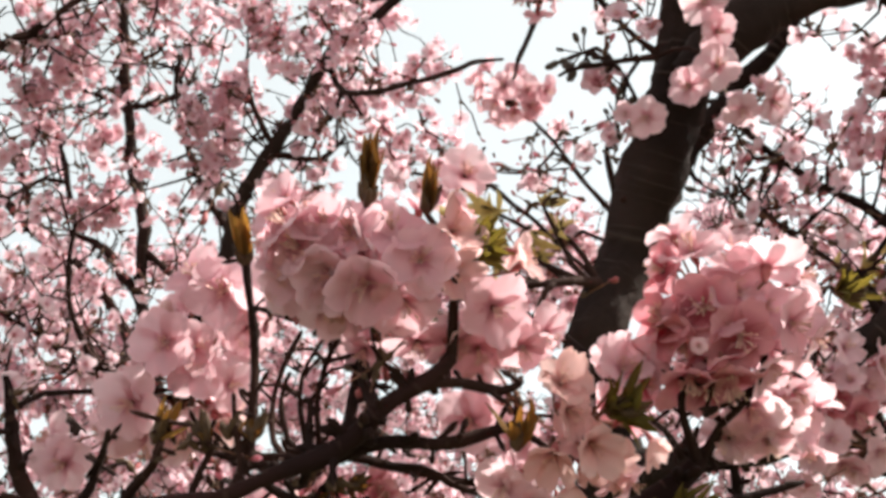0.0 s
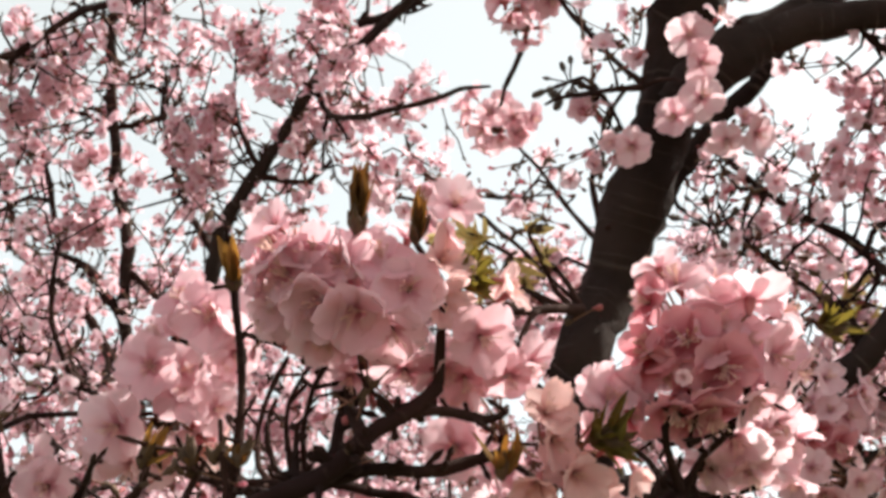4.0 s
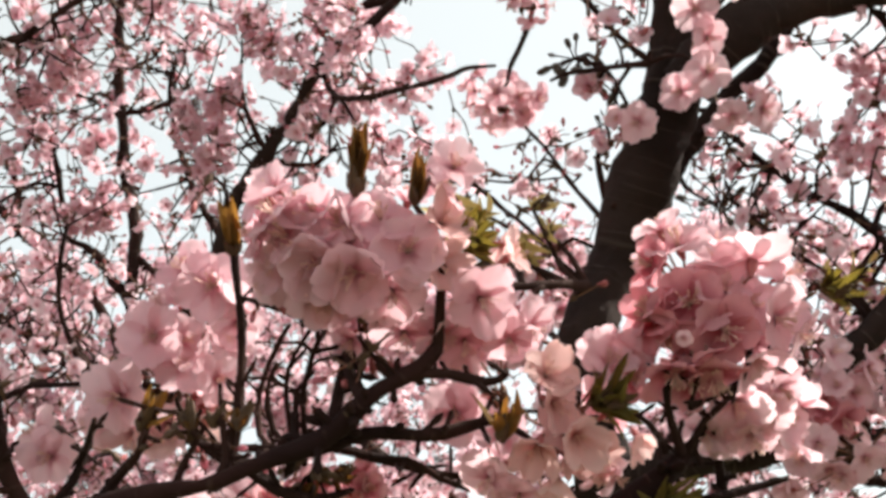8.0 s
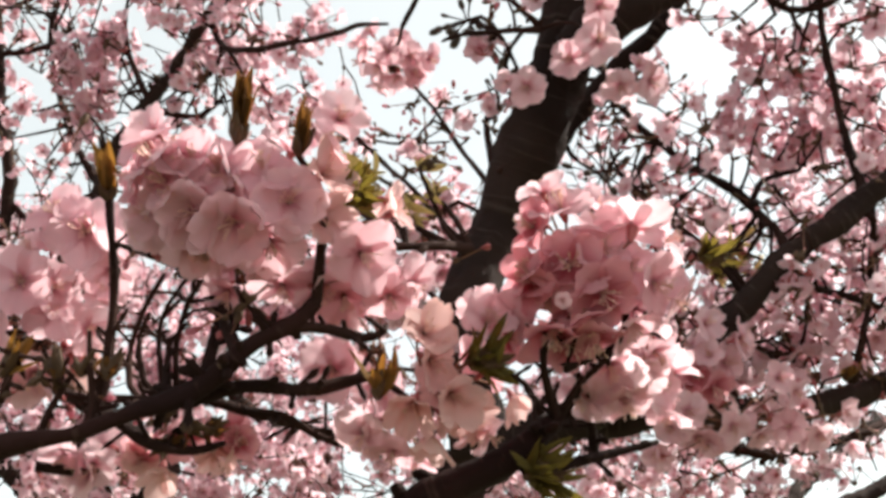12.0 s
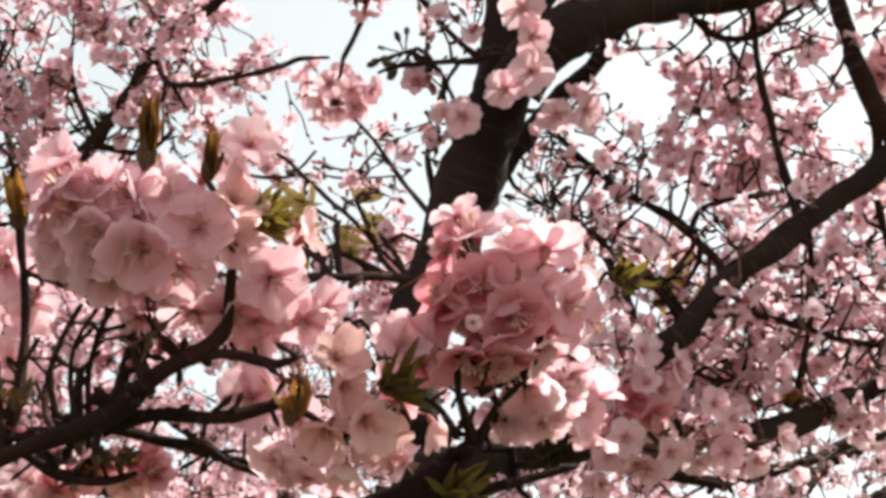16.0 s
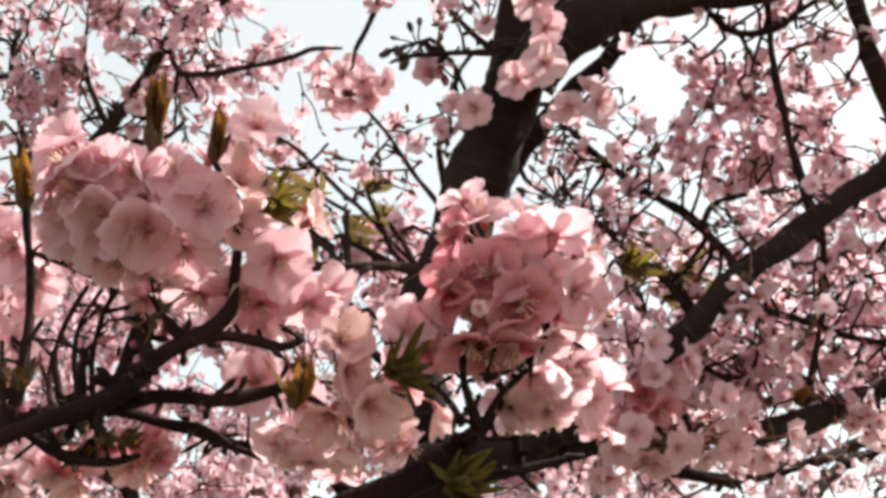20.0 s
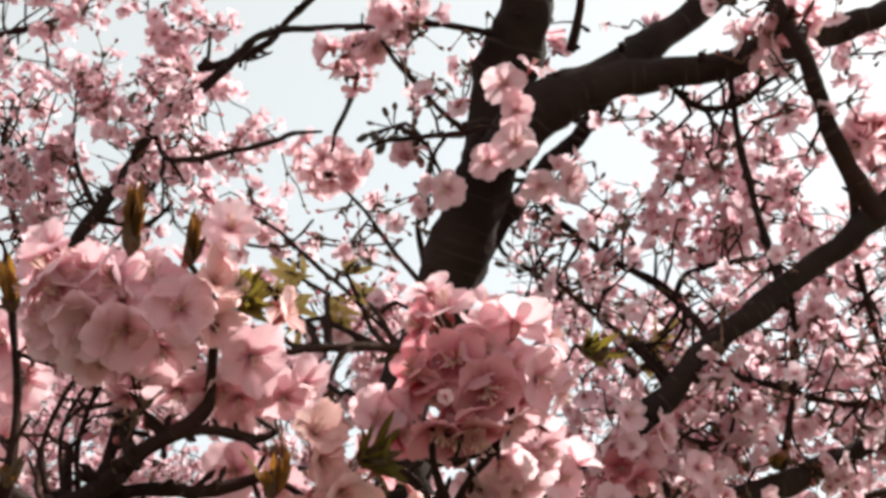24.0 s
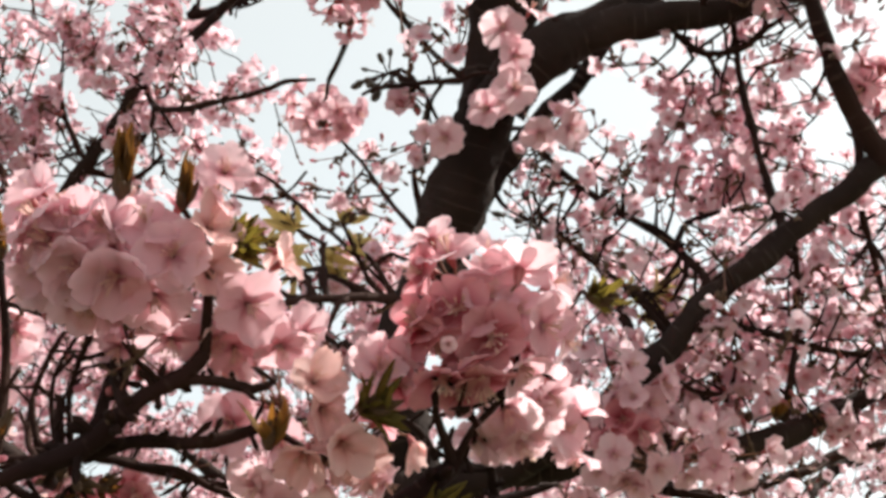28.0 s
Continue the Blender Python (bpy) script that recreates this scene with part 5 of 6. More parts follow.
cluster('main', 'pale pink flowers growing straight from the trunk', [
    (0.201, 0.816, 2.083, -0.20, -0.90, -0.35, 0.95, 0),
    (0.224, 0.813, 2.097, 0.50, -0.60, 0.60, 0.75, 0),
    (0.210, 0.824, 2.062, 0.25, -0.80, -0.55, 0.85, 0),
    (0.209, 0.831, 2.035, 0.10, -0.95, -0.20, 1.00, 0),
    (0.188, 0.839, 2.022, -0.45, -0.80, -0.30, 0.90, 0)], 0)
cluster('main', 'pink flowers beside the trunk below the fork', [
    (0.261, 0.874, 2.025, 0.45, -0.65, -0.60, 0.95, 0),
    (0.235, 0.869, 2.017, -0.10, -0.60, -0.80, 0.80, 0),
    (0.251, 0.870, 2.036, 0.20, -0.90, 0.30, 0.60, 0),
    (0.269, 0.874, 2.047, 0.70, -0.50, 0.50, 0.55, 0)], 0)
cluster('main', 'two pink flowers on a short spur of the trunk', [
    (0.155, 0.851, 2.003, -0.40, -0.70, -0.60, 0.85, 0),
    (0.142, 0.860, 2.011, -0.80, -0.50, -0.20, 0.60, 0)], 0)
umbel('main', [
    (0.131, 0.892, 2.058, 0.011, 2, 2),
    (0.083, 0.949, 2.177, 0.018, 4, 0)], 'small cluster of pink flowers and buds on the bark', 0.82)
umbel('main', [
    (0.119, 0.880, 2.194, 0.022, 6, 0),
    (0.094, 0.894, 2.171, 0.015, 3, 0),
    (0.068, 0.900, 2.165, 0.016, 4, 0),
    (0.268, 0.933, 2.198, 0.018, 4, 0),
    (0.193, 0.683, 1.721, 0.020, 5, 0),
    (0.517, 0.835, 2.049, 0.026, 8, 1),
    (0.428, 0.825, 2.138, 0.020, 5, 0),
    (0.462, 0.814, 2.152, 0.020, 5, 0)], 'cluster of pink cherry flowers')
leaf_tuft('near', (-0.041, 0.527, 1.793), (0.08, -0.65, 0.75), 0.038, 30, leaf_brown, 'tuft of young brown leaves still folded', 0.15, 0.07)
leaf_tuft('near', (-0.013, 0.531, 1.790), (0.22, -0.66, 0.71), 0.030, 12, leaf_brown, 'tuft of young brown leaves', 0.16, 0.1)
leaf_tuft('near', (0.007, 0.547, 1.776), (0.80, -0.54, 0.27), 0.024, 42, leaf_green, 'tuft of young yellow-green leaves', 0.8, 0.10)
leaf_tuft('near', (0.186, 0.563, 1.755), (0.68, -0.72, -0.10), 0.025, 28, leaf_green, 'tuft of young yellow-green leaves', 0.7, 0.1)
leaf_tuft('near', (0.069, 0.565, 1.700), (0.85, -0.53, 0.02), 0.027, 30, leaf_green, 'tuft of young yellow-green leaves', 0.7, 0.09)
leaf_tuft('near', (0.100, 0.595, 1.651), (0.80, -0.58, 0.14), 0.031, 40, leaf_green, 'tuft of young yellow-green leaves', 0.75, 0.09)
leaf_tuft('near', (0.108, 0.595, 1.650), (0.62, -0.78, 0.09), 0.026, 20, leaf_green, 'tuft of young yellow-green leaves', 1, 0.09)
leaf_tuft('near', (-0.126, 0.593, 1.697), (-0.30, -0.30, 0.90), 0.012, 9, leaf_brown, 'small tuft of dark brown bud leaves', 0.7, 0.13)
leaf_tuft('near', (-0.115, 0.591, 1.698), (0.20, -0.50, 0.80), 0.014, 9, leaf_brown, 'small tuft of dark brown bud leaves', 0.7, 0.13)
leaf_tuft('near', (-0.103, 0.586, 1.695), (0.40, -0.40, 0.80), 0.012, 8, leaf_brown, 'small tuft of dark brown bud leaves', 0.7, 0.13)
leaf_tuft('near', (-0.065, 0.595, 1.676), (0.50, -0.60, -0.30), 0.014, 9, leaf_brown, 'small tuft of dark brown bud leaves', 0.7, 0.13)
leaf_tuft('near', (-0.073, 0.604, 1.670), (-0.20, -0.70, -0.50), 0.015, 9, leaf_brown, 'small tuft of dark brown bud leaves', 0.7, 0.13)
leaf_tuft('near', (-0.056, 0.606, 1.674), (0.70, -0.60, 0.10), 0.015, 9, leaf_brown, 'small tuft of dark brown bud leaves', 0.7, 0.13)
leaf_tuft('near', (0.027, 0.572, 1.684), (0.13, -0.72, 0.69), 0.028, 9, leaf_bronze, 'tuft of young bronze leaves', 0.4, 0.12)
leaf_tuft('near', (-0.107, 0.578, 1.784), (-0.01, -0.68, 0.73), 0.035, 14, leaf_bronze, 'tuft of young bronze leaves', 0.16, 0.1)
leaf_tuft('near', (-0.147, 0.574, 1.693), (0.58, -0.64, 0.50), 0.028, 5, leaf_bronze, 'tuft of young bronze leaves', 0.3, 0.12)
# bright backlit patches, their glow put into the leaf colour
leaf_tuft('main', (0.013, 0.910, 1.935), (0.75, -0.65, 0.13), 0.043, 9, leaf_backlit_gold, 'tuft of young leaves coloured gold as if backlit', 0.8, 0.13)
leaf_tuft('main', (0.338, 0.969, 1.905), (0.65, -0.76, 0.07), 0.036, 10, leaf_backlit_gold, 'tuft of young leaves coloured gold as if backlit', 0.8, 0.13)
leaf_tuft('main', (0.018, 0.915, 1.922), (0.77, -0.62, 0.16), 0.048, 7, leaf_backlit_gold, 'tuft of young leaves coloured gold as if backlit', 0.8, 0.13)
leaf_tuft('main', (0.036, 0.902, 1.946), (-0.67, -0.69, 0.27), 0.034, 7, leaf_backlit_gold, 'tuft of young leaves coloured gold as if backlit', 0.8, 0.13)
leaf_tuft('main', (0.055, 0.908, 1.929), (0.74, -0.68, -0.01), 0.037, 7, leaf_backlit_gold, 'tuft of young leaves coloured gold as if backlit', 0.8, 0.13)
leaf_tuft('main', (0.004, 0.905, 1.947), (-0.74, -0.41, -0.53), 0.029, 7, leaf_backlit_gold, 'tuft of young leaves coloured gold as if backlit', 0.8, 0.13)
leaf_tuft('main', (0.073, 0.896, 1.949), (0.60, -0.80, -0.02), 0.029, 7, leaf_backlit_gold, 'tuft of young leaves coloured gold as if backlit', 0.8, 0.13)
leaf_tuft('main', (0.036, 0.917, 1.913), (-0.63, -0.38, -0.68), 0.028, 7, leaf_backlit_gold, 'tuft of young leaves coloured gold as if backlit', 0.8, 0.13)
leaf_tuft('main', (0.064, 0.915, 1.912), (0.69, -0.72, -0.06), 0.032, 7, leaf_backlit_gold, 'tuft of young leaves coloured gold as if backlit', 0.8, 0.13)
leaf_tuft('main', (0.082, 0.905, 1.928), (0.41, -0.87, 0.27), 0.031, 7, leaf_backlit_gold, 'tuft of young leaves coloured gold as if backlit', 0.8, 0.13)
leaf_tuft('main', (0.348, 0.963, 1.916), (0.48, -0.88, 0.02), 0.029, 7, leaf_backlit_gold, 'tuft of young leaves coloured gold as if backlit', 0.8, 0.13)
leaf_tuft('main', (0.358, 0.967, 1.904), (0.36, -0.92, -0.14), 0.025, 7, leaf_backlit_gold, 'tuft of young leaves coloured gold as if backlit', 0.8, 0.13)
leaf_tuft('main', (0.333, 0.975, 1.894), (0.53, -0.72, -0.45), 0.027, 7, leaf_backlit_gold, 'tuft of young leaves coloured gold as if backlit', 0.8, 0.13)
leaf_tuft('main', (0.363, 0.972, 1.893), (0.62, -0.66, -0.41), 0.030, 7, leaf_backlit_gold, 'tuft of young leaves coloured gold as if backlit', 0.8, 0.13)
leaf_tuft('main', (0.323, 0.968, 1.912), (0.36, -0.93, 0.03), 0.027, 7, leaf_backlit_gold, 'tuft of young leaves coloured gold as if backlit', 0.8, 0.13)
leaf_tuft('near', (0.075, 0.560, 1.698), (0.77, -0.63, 0.12), 0.027, 9, leaf_green, 'tuft of young yellow-green leaves', 0.6, 0.14)
bud_tuft('main', (0.114, 0.898, 2.089), (-0.72, -0.68, -0.15), 0.027, 9, 'tuft of dark oval leaf buds at a twig end')
bud_tuft('main', (0.117, 0.898, 2.086), (-0.14, -0.38, -0.91), 0.029, 5, 'tuft of dark oval leaf buds at a twig end')
bud_tuft('main', (0.147, 0.971, 2.065), (-0.08, -0.99, 0.10), 0.025, 7, 'tuft of dark oval leaf buds at a twig end')
bud_tuft('main', (0.261, 1.060, 2.023), (-0.28, -0.90, 0.32), 0.032, 8, 'tuft of dark oval leaf buds at a twig end')
bud_tuft('main', (0.246, 0.984, 1.990), (-0.05, -0.91, 0.41), 0.034, 8, 'tuft of dark oval leaf buds at a twig end')
leaf_tuft('main', (0.442, 0.981, 1.803), (0.05, -0.88, 0.47), 0.034, 6, leaf_bronze, 'tuft of young bronze leaves', 0.3, 0.12)
bunches('left', [
    (-0.525, 1.300, 2.402, 0.035, 17),
    (-0.483, 1.316, 2.363, 0.043, 24),
    (-0.512, 1.332, 2.324, 0.043, 24),
    (-0.447, 1.308, 2.382, 0.043, 24),
    (-0.433, 1.319, 2.355, 0.028, 11),
    (-0.469, 1.332, 2.323, 0.035, 17),
    (-0.526, 1.343, 2.298, 0.021, 6),
    (-0.369, 1.298, 2.407, 0.021, 6),
    (-0.284, 1.299, 2.406, 0.028, 11),
    (-0.291, 1.315, 2.367, 0.025, 8),
    (-0.513, 1.356, 2.265, 0.028, 11),
    (-0.435, 1.359, 2.257, 0.035, 17),
    (-0.450, 1.381, 2.205, 0.050, 33),
    (-0.414, 1.386, 2.191, 0.035, 17),
    (-0.471, 1.397, 2.166, 0.035, 17),
    (-0.527, 1.367, 2.238, 0.028, 11),
    (-0.371, 1.373, 2.223, 0.028, 11),
    (-0.344, 1.395, 2.171, 0.018, 4)], False, 'pink cherry blossom in bunches along the twigs', 0.18)
bunches('left', [
    (-0.536, 1.426, 2.094, 0.035, 17),
    (-0.544, 1.442, 2.055, 0.028, 11),
    (-0.582, 1.308, 2.383, 0.035, 17),
    (-0.590, 1.345, 2.292, 0.035, 17),
    (-0.578, 1.399, 2.160, 0.035, 17),
    (-0.377, 1.325, 2.342, 0.014, 3),
    (-0.452, 1.434, 2.073, 0.035, 17),
    (-0.516, 1.442, 2.055, 0.028, 11),
    (-0.493, 1.413, 2.126, 0.028, 11)], False, 'pink cherry blossom in bunches along the twigs', 0.18)
bunches('left', [
    (-0.230, 1.214, 2.319, 0.033, 16),
    (-0.197, 1.209, 2.330, 0.039, 22),
    (-0.172, 1.222, 2.300, 0.033, 16),
    (-0.205, 1.226, 2.288, 0.033, 16),
    (-0.231, 1.236, 2.264, 0.033, 16),
    (-0.132, 1.204, 2.342, 0.039, 22),
    (-0.092, 1.205, 2.341, 0.033, 16),
    (-0.066, 1.210, 2.329, 0.023, 8),
    (-0.119, 1.214, 2.317, 0.026, 10),
    (-0.284, 1.241, 2.252, 0.039, 22),
    (-0.271, 1.258, 2.210, 0.039, 22),
    (-0.245, 1.244, 2.246, 0.033, 16),
    (-0.291, 1.253, 2.222, 0.026, 10),
    (-0.159, 1.242, 2.251, 0.033, 16),
    (-0.126, 1.242, 2.250, 0.026, 10),
    (-0.080, 1.242, 2.250, 0.020, 6),
    (-0.041, 1.240, 2.256, 0.026, 10),
    (-0.028, 1.232, 2.274, 0.016, 4)], False, 'pink cherry blossom in bunches along the twigs', 0.18)
bunches('left', [
    (-0.265, 1.271, 2.179, 0.026, 10),
    (-0.239, 1.263, 2.197, 0.020, 6),
    (-0.292, 1.271, 2.180, 0.026, 10),
    (-0.147, 1.279, 2.160, 0.026, 10),
    (-0.174, 1.286, 2.142, 0.026, 10),
    (-0.028, 1.257, 2.213, 0.016, 4),
    (-0.200, 1.278, 2.160, 0.020, 6),
    (-0.094, 1.252, 2.226, 0.016, 4)], False, 'pink cherry blossom in bunches along the twigs', 0.18)
bunches('left', [
    (-0.080, 1.138, 2.374, 0.032, 20),
    (-0.118, 1.150, 2.358, 0.032, 20),
    (-0.234, 1.211, 2.421, 0.027, 14),
    (-0.280, 1.219, 2.417, 0.027, 14),
    (-0.294, 1.200, 2.460, 0.034, 22),
    (-0.149, 1.156, 2.432, 0.033, 21),
    (-0.221, 1.190, 2.464, 0.034, 22)], False, 'pink cherry blossom in bunches along the twigs', 0.18)
bunches('left', [
    (-0.600, 1.840, 2.155, 0.045, 30),
    (-0.555, 1.854, 2.121, 0.045, 30),
    (-0.655, 1.874, 2.073, 0.045, 30),
    (-0.683, 1.918, 1.965, 0.045, 30),
    (-0.259, 1.859, 2.109, 0.049, 36),
    (-0.224, 1.876, 2.067, 0.049, 36),
    (-0.278, 1.883, 2.052, 0.045, 30),
    (-0.243, 1.897, 2.018, 0.045, 30),
    (-0.187, 1.856, 2.117, 0.036, 19),
    (-0.385, 1.855, 2.119, 0.045, 30),
    (-0.286, 1.842, 2.151, 0.036, 19),
    (-0.081, 1.884, 2.049, 0.045, 30),
    (-0.026, 1.874, 2.073, 0.045, 30),
    (-0.226, 1.924, 1.951, 0.045, 30),
    (-0.325, 1.933, 1.927, 0.045, 30),
    (-0.441, 1.929, 1.937, 0.045, 30),
    (-0.594, 1.918, 1.964, 0.045, 30),
    (-0.136, 1.928, 1.942, 0.045, 30)], True, 'pink cherry blossom in bunches along the twigs', 0.18)
bunches('left', [
    (-0.064, 1.932, 1.933, 0.045, 30),
    (-0.486, 1.919, 1.963, 0.045, 30),
    (-0.368, 1.896, 2.019, 0.036, 19),
    (-0.351, 1.910, 1.986, 0.036, 19),
    (-0.510, 1.848, 2.138, 0.045, 30),
    (-0.411, 1.821, 2.203, 0.036, 19),
    (-0.302, 1.801, 2.251, 0.027, 11),
    (-0.621, 1.942, 1.906, 0.045, 30),
    (-0.173, 1.945, 1.901, 0.045, 30)], True, 'pink cherry blossom in bunches along the twigs', 0.18)
bunches('left', [
    (-0.113, 1.148, 2.214, 0.028, 12),
    (-0.086, 1.107, 2.237, 0.028, 14),
    (-0.064, 1.140, 2.208, 0.028, 10),
    (-0.033, 1.116, 2.187, 0.028, 12),
    (-0.082, 1.148, 2.162, 0.028, 14),
    (-0.060, 1.170, 2.160, 0.028, 10),
    (-0.027, 1.117, 2.211, 0.028, 12),
    (-0.125, 1.156, 2.167, 0.028, 14),
    (-0.102, 1.091, 2.248, 0.028, 10),
    (-0.162, 1.122, 2.227, 0.028, 12),
    (-0.005, 1.175, 2.147, 0.028, 14),
    (-0.053, 1.158, 2.110, 0.028, 10)], False, 'pink cherry blossom in bunches along the twigs', 0.3)
bunches('main', [
    (0.119, 1.197, 2.027, 0.024, 12),
    (0.146, 1.195, 2.033, 0.024, 12),
    (0.092, 1.194, 2.036, 0.021, 9),
    (0.099, 1.147, 2.005, 0.026, 14),
    (0.128, 1.141, 2.020, 0.023, 11),
    (0.116, 1.154, 1.988, 0.026, 14),
    (0.077, 1.084, 1.963, 0.022, 10),
    (0.114, 1.096, 1.935, 0.022, 10),
    (0.061, 1.076, 1.983, 0.016, 6),
    (0.093, 1.095, 1.937, 0.022, 10)], False, 'pink cherry blossom in bunches along the twigs', 0.18)
bunches('main', [
    (0.157, 0.921, 2.035, 0.010, 4),
    (0.078, 1.051, 2.045, 0.016, 5),
    (0.051, 1.048, 2.053, 0.013, 4),
    (0.116, 1.038, 2.077, 0.019, 6),
    (0.143, 0.996, 2.061, 0.011, 5),
    (0.246, 1.041, 2.070, 0.016, 6),
    (0.273, 1.041, 2.070, 0.013, 5),
    (0.261, 1.057, 2.030, 0.015, 6),
    (0.344, 0.999, 2.174, 0.011, 4)], False, 'dark unopened flower buds on thin twigs', 0.75)
bunches('main', [
    (0.370, 0.959, 2.116, 0.019, 8),
    (0.397, 0.954, 2.120, 0.019, 8),
    (0.392, 0.969, 2.091, 0.022, 10),
    (0.360, 0.990, 2.053, 0.019, 8),
    (0.382, 0.997, 2.033, 0.024, 12),
    (0.419, 0.970, 2.080, 0.024, 12),
    (0.445, 0.972, 2.069, 0.027, 15),
    (0.424, 0.986, 2.046, 0.027, 15),
    (0.462, 0.984, 2.040, 0.030, 19),
    (0.478, 0.971, 2.063, 0.022, 10),
    (0.504, 0.966, 2.067, 0.022, 10),
    (0.510, 0.982, 2.033, 0.024, 12),
    (0.414, 1.001, 2.017, 0.019, 8),
    (0.312, 1.018, 2.006, 0.022, 10),
    (0.334, 1.027, 1.981, 0.024, 12),
    (0.372, 1.028, 1.970, 0.022, 10),
    (0.358, 0.915, 2.214, 0.016, 6),
    (0.471, 0.933, 2.146, 0.022, 10)], False, 'pink cherry blossom in bunches along the twigs', 0.18)
bunches('main', [
    (0.493, 0.935, 2.136, 0.016, 6),
    (0.525, 0.950, 2.096, 0.016, 6),
    (0.546, 0.907, 2.183, 0.019, 8),
    (0.583, 0.903, 2.181, 0.022, 10),
    (0.590, 0.950, 2.079, 0.027, 15),
    (0.632, 0.928, 2.116, 0.032, 22),
    (0.637, 0.904, 2.165, 0.027, 15)], False, 'pink cherry blossom in bunches along the twigs', 0.18)
bunches('main', [
    (0.495, 0.958, 1.931, 0.025, 11),
    (0.505, 0.970, 1.903, 0.025, 11),
    (0.450, 0.976, 1.905, 0.023, 9),
    (0.430, 0.991, 1.878, 0.023, 9),
    (0.400, 1.003, 1.861, 0.023, 9),
    (0.379, 0.998, 1.875, 0.018, 5),
    (0.496, 0.997, 1.848, 0.025, 11),
    (0.531, 0.985, 1.865, 0.023, 9),
    (0.551, 0.970, 1.892, 0.025, 11),
    (0.430, 1.008, 1.841, 0.023, 9),
    (0.385, 1.019, 1.829, 0.028, 14),
    (0.344, 1.021, 1.835, 0.028, 14),
    (0.329, 1.036, 1.808, 0.030, 16),
    (0.319, 1.011, 1.864, 0.025, 11),
    (0.455, 0.993, 1.868, 0.018, 5),
    (0.481, 1.016, 1.812, 0.028, 14),
    (0.531, 1.013, 1.805, 0.028, 14),
    (0.551, 0.996, 1.837, 0.025, 11)], False, 'pink cherry blossom in bunches along the twigs', 0.18)
bunches('main', [
    (0.430, 1.025, 1.804, 0.025, 11),
    (0.520, 0.939, 1.967, 0.023, 9),
    (0.555, 0.928, 1.979, 0.023, 9),
    (0.283, 1.015, 1.865, 0.025, 11),
    (0.364, 0.985, 1.908, 0.020, 7),
    (0.318, 0.989, 1.910, 0.018, 5),
    (0.601, 0.947, 1.927, 0.030, 16),
    (0.602, 0.986, 1.844, 0.030, 16),
    (0.592, 1.009, 1.798, 0.030, 16)], False, 'pink cherry blossom in bunches along the twigs', 0.18)
bunches('main', [
    (0.435, 1.000, 2.145, 0.020, 7),
    (0.463, 1.002, 2.131, 0.021, 8),
    (0.488, 1.006, 2.114, 0.019, 7),
    (0.198, 0.995, 2.221, 0.015, 4),
    (0.193, 1.012, 2.186, 0.013, 3)], False, 'pink cherry blossom in bunches along the twigs', 0.18)
bunches('main', [
    (0.075, 0.989, 1.878, 0.024, 12),
    (0.055, 0.969, 1.928, 0.022, 9),
    (0.016, 0.956, 1.965, 0.020, 7),
    (0.097, 1.015, 1.963, 0.018, 6),
    (0.066, 0.997, 1.866, 0.022, 9),
    (0.095, 1.008, 1.833, 0.022, 9),
    (0.046, 0.984, 1.897, 0.020, 7)], False, 'pink cherry blossom in bunches along the twigs', 0.18)
bunches('back', [
    (0.467, 1.963, 2.359, 0.057, 47),
    (0.537, 2.297, 2.375, 0.057, 49),
    (0.974, 1.924, 2.414, 0.049, 36),
    (0.660, 1.806, 2.123, 0.050, 37),
    (0.673, 2.231, 2.225, 0.060, 53),
    (0.439, 2.315, 2.067, 0.050, 38),
    (1.020, 1.867, 2.142, 0.047, 33),
    (0.494, 2.428, 2.251, 0.056, 47),
    (0.891, 2.037, 2.018, 0.044, 29),
    (0.701, 2.308, 2.193, 0.062, 56),
    (0.965, 1.861, 2.104, 0.051, 38),
    (0.842, 2.395, 2.207, 0.068, 68),
    (1.193, 2.231, 2.375, 0.058, 49),
    (1.018, 2.124, 2.395, 0.064, 60),
    (0.929, 2.219, 2.367, 0.060, 53),
    (0.543, 2.074, 2.125, 0.056, 46),
    (1.245, 2.161, 2.464, 0.066, 64),
    (1.018, 1.769, 2.092, 0.047, 33)], True, 'far pink cherry blossom', 0.18)
bunches('back', [
    (1.063, 2.166, 2.123, 0.044, 29),
    (0.435, 1.802, 2.314, 0.041, 25),
    (0.465, 1.824, 2.271, 0.047, 32),
    (1.144, 2.018, 2.125, 0.045, 30),
    (0.994, 2.005, 2.487, 0.058, 49),
    (0.864, 2.053, 2.157, 0.055, 45),
    (0.943, 2.225, 2.494, 0.058, 50),
    (0.809, 2.117, 2.251, 0.059, 52),
    (0.402, 1.937, 2.196, 0.043, 27),
    (0.735, 2.089, 2.329, 0.062, 57),
    (0.772, 2.307, 2.432, 0.059, 51),
    (0.782, 1.977, 2.009, 0.049, 36),
    (1.050, 1.893, 2.023, 0.052, 40),
    (1.096, 2.058, 2.391, 0.054, 43),
    (0.596, 1.998, 2.193, 0.046, 32),
    (0.889, 2.013, 2.458, 0.052, 41),
    (0.953, 1.923, 2.428, 0.045, 30),
    (0.796, 2.297, 2.234, 0.053, 42)], True, 'far pink cherry blossom', 0.18)
